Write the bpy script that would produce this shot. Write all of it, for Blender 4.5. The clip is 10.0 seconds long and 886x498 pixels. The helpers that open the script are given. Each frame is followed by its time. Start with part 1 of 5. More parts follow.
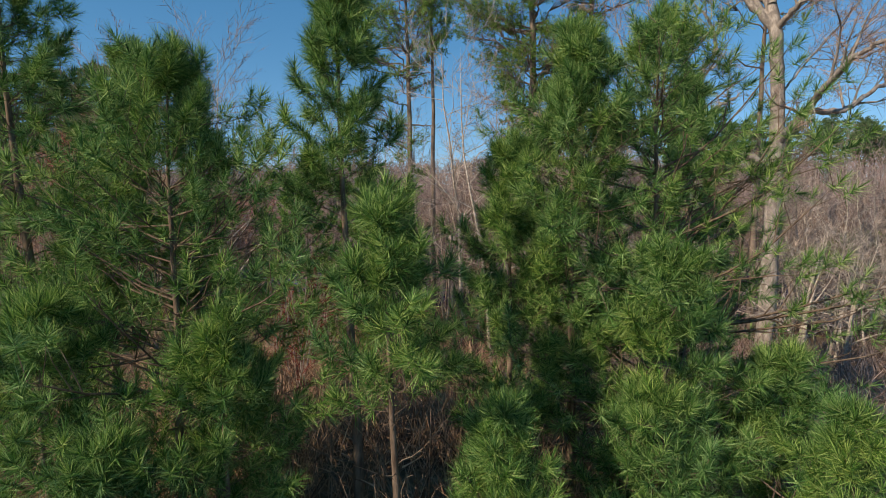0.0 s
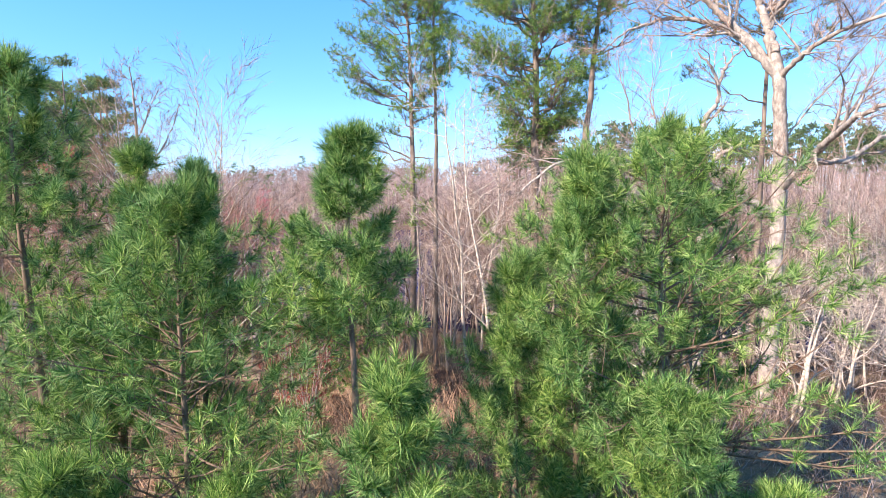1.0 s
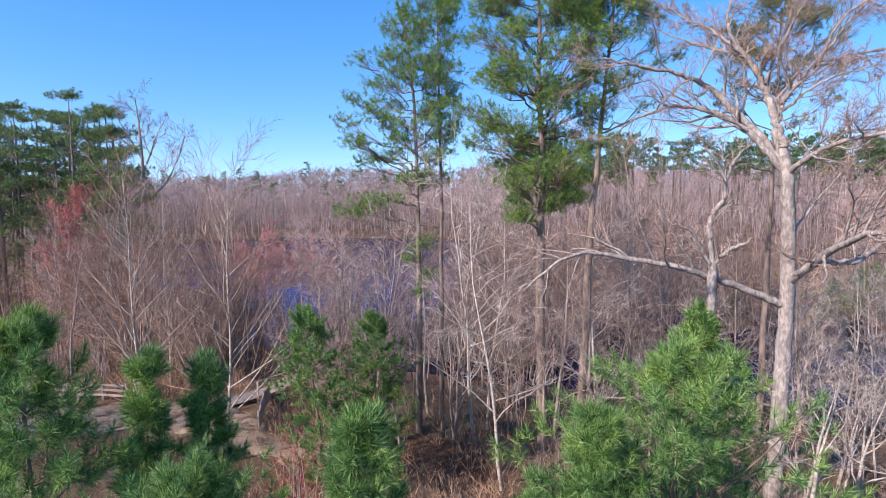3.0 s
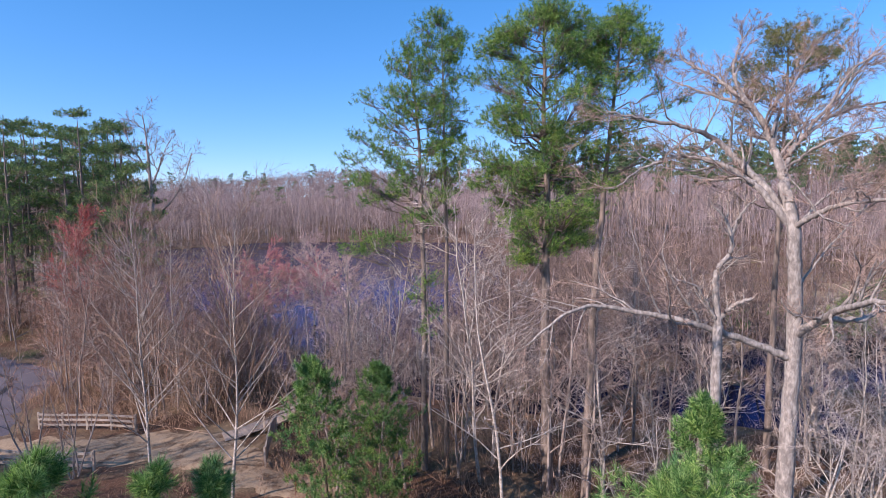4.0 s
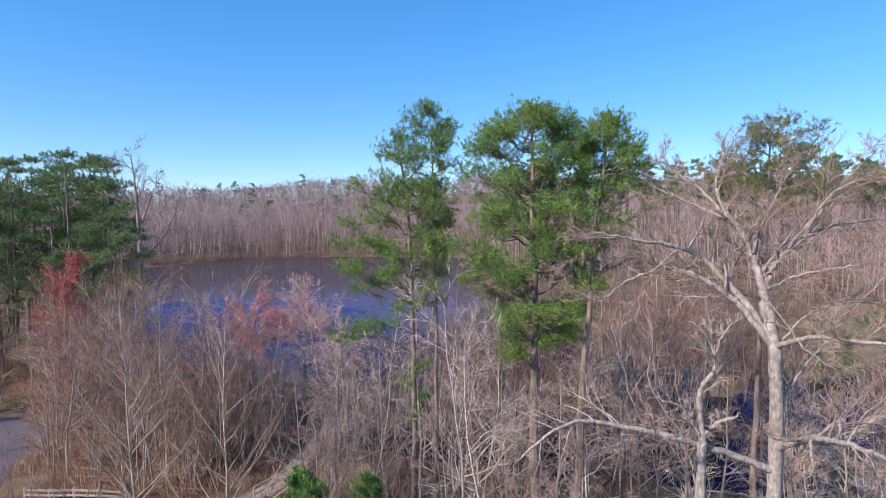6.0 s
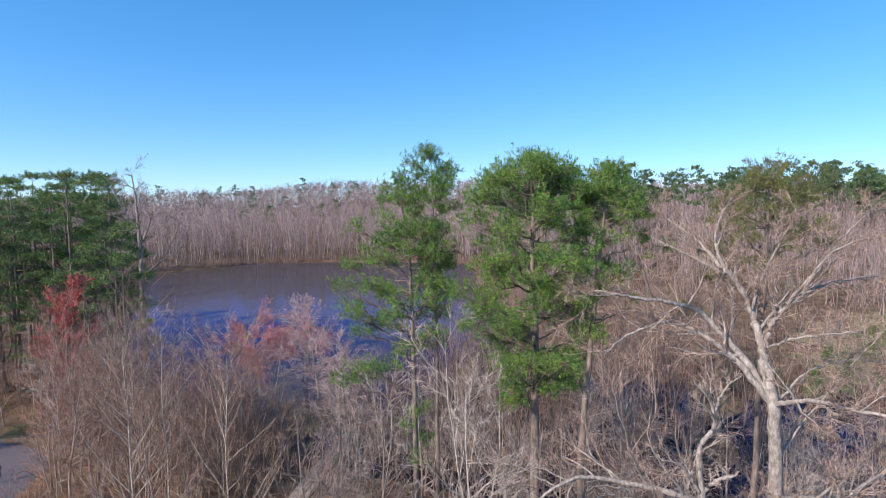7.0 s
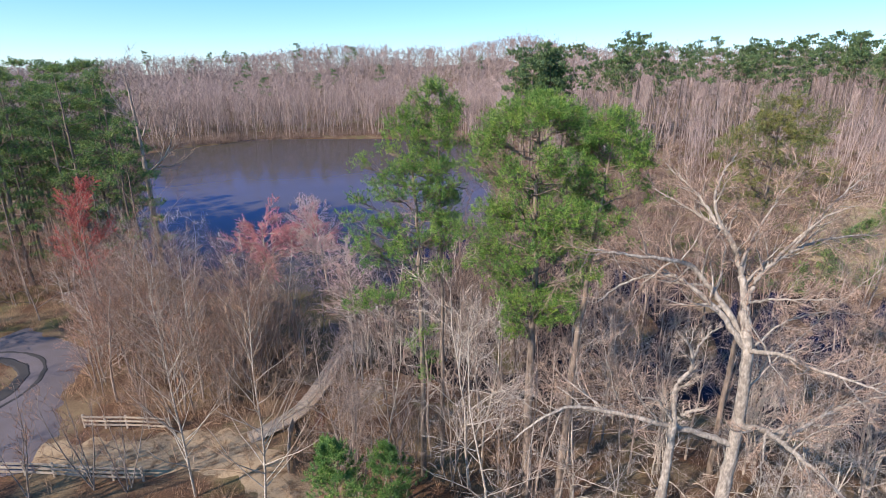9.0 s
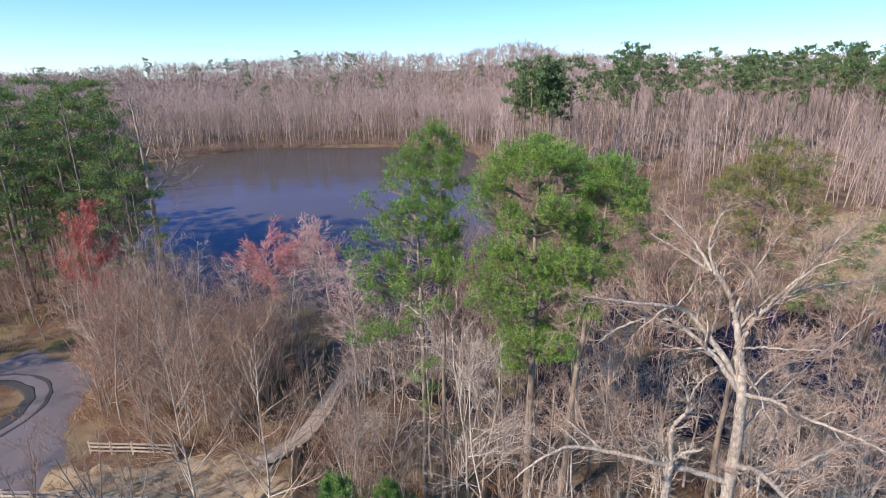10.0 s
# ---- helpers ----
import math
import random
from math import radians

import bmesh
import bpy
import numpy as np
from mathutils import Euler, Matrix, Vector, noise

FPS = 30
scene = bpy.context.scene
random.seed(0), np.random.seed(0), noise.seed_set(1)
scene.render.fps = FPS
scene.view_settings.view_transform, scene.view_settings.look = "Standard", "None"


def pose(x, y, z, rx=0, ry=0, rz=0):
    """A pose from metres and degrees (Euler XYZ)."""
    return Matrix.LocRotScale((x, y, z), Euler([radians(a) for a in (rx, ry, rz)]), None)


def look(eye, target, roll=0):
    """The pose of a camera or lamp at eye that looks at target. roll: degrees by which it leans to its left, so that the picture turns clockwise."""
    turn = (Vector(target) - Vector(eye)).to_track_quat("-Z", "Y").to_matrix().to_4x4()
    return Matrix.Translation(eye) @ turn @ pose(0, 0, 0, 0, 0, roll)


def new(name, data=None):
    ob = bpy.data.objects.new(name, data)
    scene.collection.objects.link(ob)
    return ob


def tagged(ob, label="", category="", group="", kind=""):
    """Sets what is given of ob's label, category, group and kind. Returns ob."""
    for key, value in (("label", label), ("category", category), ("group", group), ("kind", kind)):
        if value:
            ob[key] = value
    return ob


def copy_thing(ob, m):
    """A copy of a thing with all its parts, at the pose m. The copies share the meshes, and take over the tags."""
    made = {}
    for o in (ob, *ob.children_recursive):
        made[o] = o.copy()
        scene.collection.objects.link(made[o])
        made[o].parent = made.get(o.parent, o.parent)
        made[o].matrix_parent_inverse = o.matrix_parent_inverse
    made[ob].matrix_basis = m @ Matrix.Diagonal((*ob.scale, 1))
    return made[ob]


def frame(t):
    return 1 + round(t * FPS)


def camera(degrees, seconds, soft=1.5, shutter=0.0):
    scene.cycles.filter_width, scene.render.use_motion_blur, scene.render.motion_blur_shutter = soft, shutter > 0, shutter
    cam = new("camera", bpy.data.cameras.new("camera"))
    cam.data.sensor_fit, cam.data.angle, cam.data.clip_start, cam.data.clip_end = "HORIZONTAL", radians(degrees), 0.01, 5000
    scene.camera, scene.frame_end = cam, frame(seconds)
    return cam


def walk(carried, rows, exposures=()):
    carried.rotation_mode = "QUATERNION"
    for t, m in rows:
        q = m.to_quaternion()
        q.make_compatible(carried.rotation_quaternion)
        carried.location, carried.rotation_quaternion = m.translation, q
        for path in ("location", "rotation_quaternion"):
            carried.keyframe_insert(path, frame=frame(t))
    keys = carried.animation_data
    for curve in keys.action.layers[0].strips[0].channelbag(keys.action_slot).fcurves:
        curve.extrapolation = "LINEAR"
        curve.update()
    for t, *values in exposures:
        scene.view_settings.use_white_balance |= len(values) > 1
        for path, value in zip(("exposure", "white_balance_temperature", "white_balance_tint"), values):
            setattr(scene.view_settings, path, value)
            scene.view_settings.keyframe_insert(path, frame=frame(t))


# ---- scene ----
# ---- camera ----
cam = camera(80.2, 10.0, soft=0.55, shutter=0.15)
METRES, EYE, TILT, LEAN, TURN = 20.0, 6.8, -4.5, 0.0, 0.0
ROWS = [
    (0.0, 0.0, 0.0, 0.0, 0.0, 0.0, -0.0),
    (0.5, -0.0009, -0.0013, 0.0421, 0.04, -0.01, -0.04),
    (1.0, -0.0049, -0.0034, 0.09, 0.07, -0.11, -0.18),
    (1.5, -0.0082, -0.0048, 0.1372, 0.26, -0.19, -0.33),
    (2.0, -0.0097, -0.0039, 0.1779, 0.38, -0.18, -0.03),
    (2.5, -0.0104, -0.0024, 0.2217, 0.35, -0.07, -0.03),
    (4.0, -0.0068, -0.0042, 0.3777, 1.18, -0.25, -0.0),
    (4.5, -0.0071, -0.0065, 0.4254, 1.26, -0.14, -0.01),
    (5.0, -0.0086, -0.0102, 0.482, -0.33, -0.0, 0.08),
    (5.5, -0.0075, -0.0135, 0.5377, 0.15, 0.09, -0.05),
    (6.0, -0.0058, -0.0172, 0.5988, 0.09, 0.17, 0.07),
    (7.5, -0.01, -0.029, 0.7644, 0.24, 0.07, 0.3),
    (8.0, -0.013, -0.0366, 0.8093, 0.74, -4.46, 0.26),
    (8.5, -0.0149, -0.0421, 0.8517, 0.42, -11.53, 0.13),
    (9.0, -0.0155, -0.0468, 0.8983, 0.34, -14.09, 0.03),
    (9.5, -0.0193, -0.0535, 0.9464, 0.56, -14.08, -0.2),
    (10.0, -0.0204, -0.0549, 0.9965, 0.32, -13.72, 0.05),
]
EXPOSURES = [(0.0, -0.05, 7800, 12), (0.3, 0.4, 7800, 13), (0.6, 1.1, 7500, 16), (1.0, 1.33, 7100, 20), (1.5, 1.22, 7000, 22), (2.5, 0.85, 6550, 23), (4.0, 0.46, 6300, 26), (5.5, 0.48, 6350, 22), (7.5, 0.48, 6450, 14), (8.5, 0.64, 6700, 13), (10.0, 0.7, 6800, 14)]
walk(cam, [(t, pose(0, 0, EYE, TILT, LEAN, TURN) @ pose(METRES * x, METRES * y, METRES * z, 90 + pitch, roll, yaw)) for t, x, y, z, yaw, pitch, roll in ROWS], EXPOSURES)

# ---- sky and sun ----
SUN_HEIGHT, SUN_FROM = 33.0, (-0.80, -0.60)  # degrees up, and the way on the ground towards the sun
world = bpy.data.worlds.new("sky")
scene.world = world
world.use_nodes = True
sky = world.node_tree.nodes.new("ShaderNodeTexSky")
sky.sky_type, sky.sun_disc = "NISHITA", False
sky.sun_elevation, sky.sun_rotation = radians(SUN_HEIGHT), math.atan2(SUN_FROM[0], SUN_FROM[1])
sky.altitude, sky.air_density, sky.dust_density, sky.ozone_density = 1500, 1.0, 0.0, 3.0
clear_air = world.node_tree.nodes.new("ShaderNodeMix")
clear_air.data_type, clear_air.blend_type = "RGBA", "MULTIPLY"
clear_air.inputs[0].default_value, clear_air.inputs[7].default_value = 1.0, (1.37, 1.86, 2.5, 1)
vivid = world.node_tree.nodes.new("ShaderNodeHueSaturation")
vivid.inputs["Saturation"].default_value = 1.15
world.node_tree.links.new(sky.outputs[0], clear_air.inputs[6])
world.node_tree.links.new(clear_air.outputs[2], vivid.inputs["Color"])
even = world.node_tree.nodes.new("ShaderNodeGamma")
even.inputs["Gamma"].default_value = 0.7
world.node_tree.links.new(vivid.outputs[0], even.inputs["Color"])
world.node_tree.links.new(even.outputs[0], world.node_tree.nodes["Background"].inputs[0])
world.node_tree.nodes["Background"].inputs[1].default_value = 0.125
sun = new("sun", bpy.data.lights.new("sun", "SUN"))
sun.data.energy, sun.data.angle, sun.data.color = 4.6, radians(0.55), (1.0, 0.90, 0.77)
s_up = math.tan(radians(SUN_HEIGHT))
sun.matrix_world = look((SUN_FROM[0] * 100, SUN_FROM[1] * 100, s_up * 100), (0, 0, 0))


# ---- materials ----
def material(name, rough=0.85):
    m = bpy.data.materials.new(name)
    m.use_nodes = True
    nt = m.node_tree
    bsdf = nt.nodes["Principled BSDF"]
    bsdf.inputs["Roughness"].default_value = rough
    bsdf.inputs["Specular IOR Level"].default_value = 0.25
    return m, nt, bsdf


def node(nt, kind, **values):
    n = nt.nodes.new(kind)
    for key, value in values.items():
        n.inputs[key.replace("_", " ")].default_value = value
    return n


def place(nt, stretch=(1, 1, 1)):
    """World-size coordinates."""
    g = nt.nodes.new("ShaderNodeNewGeometry")
    v = nt.nodes.new("ShaderNodeVectorMath")
    v.operation = "MULTIPLY"
    v.inputs[1].default_value = stretch
    nt.links.new(g.outputs["Position"], v.inputs[0])
    return v.outputs[0]


def ramp(nt, source, stops):
    r = nt.nodes.new("ShaderNodeValToRGB")
    while len(r.color_ramp.elements) < len(stops):
        r.color_ramp.elements.new(0.5)
    for e, (at, col) in zip(r.color_ramp.elements, stops):
        e.position, e.color = at, (*col, 1)
    nt.links.new(source, r.inputs[0])
    return r.outputs[0]


def mix(nt, fac, a, b, blend="MIX"):
    m = nt.nodes.new("ShaderNodeMix")
    m.data_type, m.blend_type = "RGBA", blend
    for sock, value in ((m.inputs[0], fac), (m.inputs[6], a), (m.inputs[7], b)):
        if isinstance(value, (int, float)):
            sock.default_value = value
        elif isinstance(value, tuple):
            sock.default_value = (*value, 1)
        else:
            nt.links.new(value, sock)
    return m.outputs[2]


def noise_tex(nt, at, scale, detail=5.0, rough=0.6):
    n = node(nt, "ShaderNodeTexNoise", Scale=scale, Detail=detail, Roughness=rough)
    nt.links.new(at, n.inputs["Vector"])
    return n.outputs[0]


def bump(nt, bsdf, height, strength, distance):
    b = node(nt, "ShaderNodeBump", Strength=strength, Distance=distance)
    nt.links.new(height, b.inputs["Height"])
    nt.links.new(b.outputs[0], bsdf.inputs["Normal"])


def bark(name, dark, light, scale=6.0, stretch=(1, 1, 0.25), patch=None, depth=0.03):
    m, nt, bsdf = material(name, 0.9)
    at = place(nt, stretch)
    grain = noise_tex(nt, at, scale, 6)
    col = ramp(nt, grain, [(0.3, dark), (0.68, light)])
    if patch:
        col = mix(nt, ramp(nt, noise_tex(nt, place(nt), 2.6, 6, 0.7), [(0.5, (0, 0, 0)), (0.6, (0.85, 0.85, 0.85))]), col, patch)
    nt.links.new(col, bsdf.inputs["Base Color"])
    bump(nt, bsdf, grain, 0.7, depth)
    return m


def twig(name, dark, light):
    m, nt, bsdf = material(name, 0.8)
    g = nt.nodes.new("ShaderNodeNewGeometry")
    info = nt.nodes.new("ShaderNodeObjectInfo")
    col = ramp(nt, g.outputs["Random Per Island"], [(0.0, dark), (1.0, light)])
    tone = ramp(nt, info.outputs["Random"], [(0.0, (0.72, 0.70, 0.72)), (0.5, (1, 0.98, 0.96)), (1.0, (1.25, 1.12, 1.0))])
    nt.links.new(mix(nt, 1.0, col, tone, "MULTIPLY"), bsdf.inputs["Base Color"])
    return m


def needles(name, dark, mid, light, brown=0.0):
    m, nt, bsdf = material(name, 0.55)
    g = nt.nodes.new("ShaderNodeNewGeometry")
    stops = [(0.0, dark), (0.45, mid), (0.96 - brown, light)]
    if brown:
        stops.append((1.0, (0.20, 0.12, 0.05)))
    col = ramp(nt, g.outputs["Random Per Island"], stops)
    patch = ramp(nt, noise_tex(nt, place(nt), 0.9, 2), [(0.35, (0.75, 0.85, 0.9)), (0.65, (1.2, 1.1, 0.85))])
    col = mix(nt, 1.0, col, patch, "MULTIPLY")
    nt.links.new(col, bsdf.inputs["Base Color"])
    thin = nt.nodes.new("ShaderNodeBsdfTranslucent")
    nt.links.new(col, thin.inputs[0])
    both = nt.nodes.new("ShaderNodeMixShader")
    both.inputs[0].default_value = 0.28
    nt.links.new(bsdf.outputs[0], both.inputs[1])
    nt.links.new(thin.outputs[0], both.inputs[2])
    nt.links.new(both.outputs[0], nt.nodes["Material Output"].inputs[0])
    return m


M_PINE_BARK = bark("pine_bark", (0.09, 0.067, 0.055), (0.32, 0.25, 0.205), 5)
M_YOUNG_BARK = bark("young_pine_bark", (0.08, 0.055, 0.04), (0.27, 0.20, 0.15), 14)
M_PALE_BARK = bark("pale_bark", (0.15, 0.125, 0.11), (0.50, 0.44, 0.39), 9, (1, 1, 0.35), (0.22, 0.19, 0.17))
M_GREY_BARK = bark("grey_bark", (0.16, 0.125, 0.105), (0.48, 0.39, 0.335), 6)
M_BIRCH_BARK = bark("birch_bark", (0.20, 0.165, 0.135), (0.64, 0.56, 0.485), 7, (1, 1, 1.5))
M_PALE_TWIG = twig("pale_twig", (0.12, 0.10, 0.092), (0.64, 0.565, 0.515))
M_WINE_TWIG = twig("wine_red_twig", (0.10, 0.022, 0.02), (0.28, 0.06, 0.05))
M_TWIG = twig("brown_twig", (0.08, 0.054, 0.047), (0.51, 0.395, 0.34))
M_BROWN_TWIG = twig("reddish_brown_twig", (0.085, 0.042, 0.035), (0.50, 0.315, 0.24))
M_GREY_TWIG = twig("grey_brown_twig", (0.12, 0.098, 0.088), (0.60, 0.525, 0.475))
M_TAN_TWIG = twig("tan_twig", (0.10, 0.058, 0.04), (0.49, 0.335, 0.23))
M_RED_TWIG = twig("red_bud_twig", (0.32, 0.07, 0.065), (0.62, 0.19, 0.17))
M_PINK_TWIG = twig("pink_bud_twig", (0.30, 0.115, 0.14), (0.54, 0.27, 0.30))
M_BLUSH_TWIG = twig("blush_bud_twig", (0.30, 0.20, 0.20), (0.58, 0.43, 0.425))
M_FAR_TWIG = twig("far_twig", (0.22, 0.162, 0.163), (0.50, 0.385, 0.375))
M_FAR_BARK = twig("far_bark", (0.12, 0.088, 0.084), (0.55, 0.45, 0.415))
# ridge twigs darker than the far ones, their missing self-shade put into colour
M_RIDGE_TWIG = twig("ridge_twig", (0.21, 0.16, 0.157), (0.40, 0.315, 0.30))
M_DARK_TWIG = twig("dark_brown_twig", (0.06, 0.038, 0.034), (0.36, 0.265, 0.225))
M_YOUNG_NEEDLE = needles("young_pine_needles", (0.022, 0.075, 0.025), (0.10, 0.25, 0.055), (0.44, 0.61, 0.245))
# the young needles again, with shade put into a darker green
M_SHADED_YOUNG = needles("shaded_young_needles", (0.04, 0.09, 0.035), (0.10, 0.21, 0.06), (0.26, 0.40, 0.13))
M_NEEDLE = needles("pine_needles", (0.016, 0.052, 0.019), (0.115, 0.25, 0.056), (0.39, 0.55, 0.15), 0.012)
M_STAND_NEEDLE = needles("dark_pine_needles", (0.03, 0.072, 0.035), (0.115, 0.205, 0.075), (0.32, 0.42, 0.16))
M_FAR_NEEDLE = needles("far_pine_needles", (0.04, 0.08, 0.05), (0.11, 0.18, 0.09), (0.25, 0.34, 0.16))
M_DRY_NEEDLE = needles("browning_pine_needles", (0.06, 0.08, 0.03), (0.165, 0.19, 0.07), (0.36, 0.345, 0.15), 0.05)


def ground_material():
    m, nt, bsdf = material("leaf_litter_ground", 0.95)
    at = place(nt)
    fine, broad = noise_tex(nt, at, 9, 8, 0.75), noise_tex(nt, at, 0.22, 4)
    litter = ramp(nt, fine, [(0.28, (0.03, 0.019, 0.013)), (0.5, (0.11, 0.058, 0.036)), (0.75, (0.32, 0.18, 0.11))])
    tan = ramp(nt, fine, [(0.25, (0.08, 0.055, 0.03)), (0.78, (0.36, 0.26, 0.16))])
    col = mix(nt, ramp(nt, broad, [(0.45, (0, 0, 0)), (0.62, (1, 1, 1))]), litter, tan)
    green = ramp(nt, noise_tex(nt, at, 0.13, 3), [(0.56, (0, 0, 0)), (0.66, (0.7, 0.7, 0.7))])
    col = mix(nt, green, col, ramp(nt, fine, [(0.3, (0.05, 0.06, 0.02)), (0.7, (0.20, 0.19, 0.07))]))
    nt.links.new(col, bsdf.inputs["Base Color"])
    bump(nt, bsdf, fine, 0.8, 0.08)
    return m


def loose_material(name, dark, light, scale, stain):
    m, nt, bsdf = material(name, 0.95)
    at = place(nt)
    fine = noise_tex(nt, at, scale, 8, 0.7)
    col = ramp(nt, fine, [(0.3, dark), (0.7, light)])
    col = mix(nt, ramp(nt, noise_tex(nt, at, 0.5, 4), [(0.45, (0, 0, 0)), (0.7, (0.8, 0.8, 0.8))]), col, stain)
    nt.links.new(col, bsdf.inputs["Base Color"])
    bump(nt, bsdf, fine, 0.5, 0.03)
    return m


def water_material():
    m, nt, bsdf = material("muddy_water", 0.16)
    at = place(nt)
    mud = ramp(nt, noise_tex(nt, at, 0.03, 3), [(0.3, (0.086, 0.073, 0.036)), (0.7, (0.108, 0.092, 0.05))])
    # the flooded wood's water is darker than mud: tree shade put into its colour
    parts = nt.nodes.new("ShaderNodeSeparateXYZ")
    nt.links.new(at, parts.inputs[0])
    sides = []
    for axis, lo, hi in (("X", -12.0, -4.0), ("Y", 92.0, 78.0)):
        r = node(nt, "ShaderNodeMapRange", From_Min=lo, From_Max=hi)
        nt.links.new(parts.outputs[axis], r.inputs["Value"])
        sides.append(r.outputs[0])
    both = nt.nodes.new("ShaderNodeMath")
    both.operation = "MULTIPLY"
    nt.links.new(sides[0], both.inputs[0])
    nt.links.new(sides[1], both.inputs[1])
    col = mix(nt, both.outputs[0], mud, (0.016, 0.014, 0.013))
    under = nt.nodes.new("ShaderNodeBsdfDiffuse")
    nt.links.new(col, under.inputs["Color"])
    # gloss tinted blue, putting a deeper sky blue into the reflection
    sheen = node(nt, "ShaderNodeBsdfGlossy", Color=(0.42, 0.42, 1.0, 1), Roughness=0.1)
    edge = node(nt, "ShaderNodeFresnel", IOR=1.2)
    ripple = node(nt, "ShaderNodeBump", Strength=0.05, Distance=0.1)
    nt.links.new(noise_tex(nt, at, 1.2, 4), ripple.inputs["Height"])
    nt.links.new(ripple.outputs[0], sheen.inputs["Normal"])
    top = nt.nodes.new("ShaderNodeMixShader")
    nt.links.new(edge.outputs[0], top.inputs[0])
    nt.links.new(under.outputs[0], top.inputs[1])
    nt.links.new(sheen.outputs[0], top.inputs[2])
    nt.links.new(top.outputs[0], nt.nodes["Material Output"].inputs[0])
    nt.nodes.remove(bsdf)
    return m


def wood_material(name, dark, light):
    m, nt, bsdf = material(name, 0.85)
    grain = noise_tex(nt, place(nt, (3, 3, 14)), 3, 5)
    info = nt.nodes.new("ShaderNodeObjectInfo")
    col = mix(nt, 1.0, ramp(nt, grain, [(0.3, dark), (0.7, light)]), ramp(nt, info.outputs["Random"], [(0, (0.75, 0.75, 0.78)), (1, (1.15, 1.12, 1.08))]), "MULTIPLY")
    nt.links.new(col, bsdf.inputs["Base Color"])
    bump(nt, bsdf, grain, 0.4, 0.01)
    return m


def sand_material():
    m, nt, bsdf = material("sandy_path", 0.95)
    at = place(nt)
    fine = noise_tex(nt, at, 14, 8, 0.7)
    sand = ramp(nt, fine, [(0.3, (0.25, 0.17, 0.105)), (0.7, (0.50, 0.375, 0.25))])
    leaves = ramp(nt, fine, [(0.3, (0.06, 0.04, 0.025)), (0.55, (0.20, 0.125, 0.075)), (0.75, (0.38, 0.26, 0.16))])
    col = mix(nt, ramp(nt, noise_tex(nt, at, 0.9, 7, 0.7), [(0.47, (0, 0, 0)), (0.6, (1, 1, 1))]), sand, leaves)
    nt.links.new(col, bsdf.inputs["Base Color"])
    bump(nt, bsdf, fine, 0.6, 0.04)
    return m


M_GROUND = ground_material()
M_SAND = sand_material()
M_ROAD = loose_material("worn_asphalt", (0.085, 0.072, 0.082), (0.19, 0.165, 0.185), 18, (0.12, 0.10, 0.105))
M_DARKROAD = loose_material("tyre_worn_asphalt", (0.025, 0.024, 0.028), (0.075, 0.07, 0.075), 18, (0.05, 0.046, 0.045))
M_GRASS = loose_material("winter_grass", (0.15, 0.11, 0.06), (0.48, 0.38, 0.24), 3, (0.20, 0.19, 0.07))
M_WATER = water_material()
M_WOOD = wood_material("weathered_wood", (0.28, 0.23, 0.19), (0.50, 0.43, 0.36))
M_DECK = wood_material("grey_deck_wood", (0.24, 0.195, 0.165), (0.42, 0.35, 0.29))


# ---- mesh tools ----
def raw(name, v, t, mat, smooth=True, slots=None):
    me = bpy.data.meshes.new(name)
    v, t = np.asarray(v, np.float32), np.asarray(t, np.int32)
    me.vertices.add(len(v))
    me.vertices.foreach_set("co", v.ravel())
    me.loops.add(3 * len(t))
    me.loops.foreach_set("vertex_index", t.ravel())
    me.polygons.add(len(t))
    me.polygons.foreach_set("loop_start", np.arange(0, 3 * len(t), 3, dtype=np.int32))
    me.update(calc_edges=True)
    me.polygons.foreach_set("use_smooth", np.full(len(t), smooth))
    for m in mat if isinstance(mat, list) else [mat]:
        me.materials.append(m)
    if slots is not None:
        me.polygons.foreach_set("material_index", np.asarray(slots, np.int32))
    return me


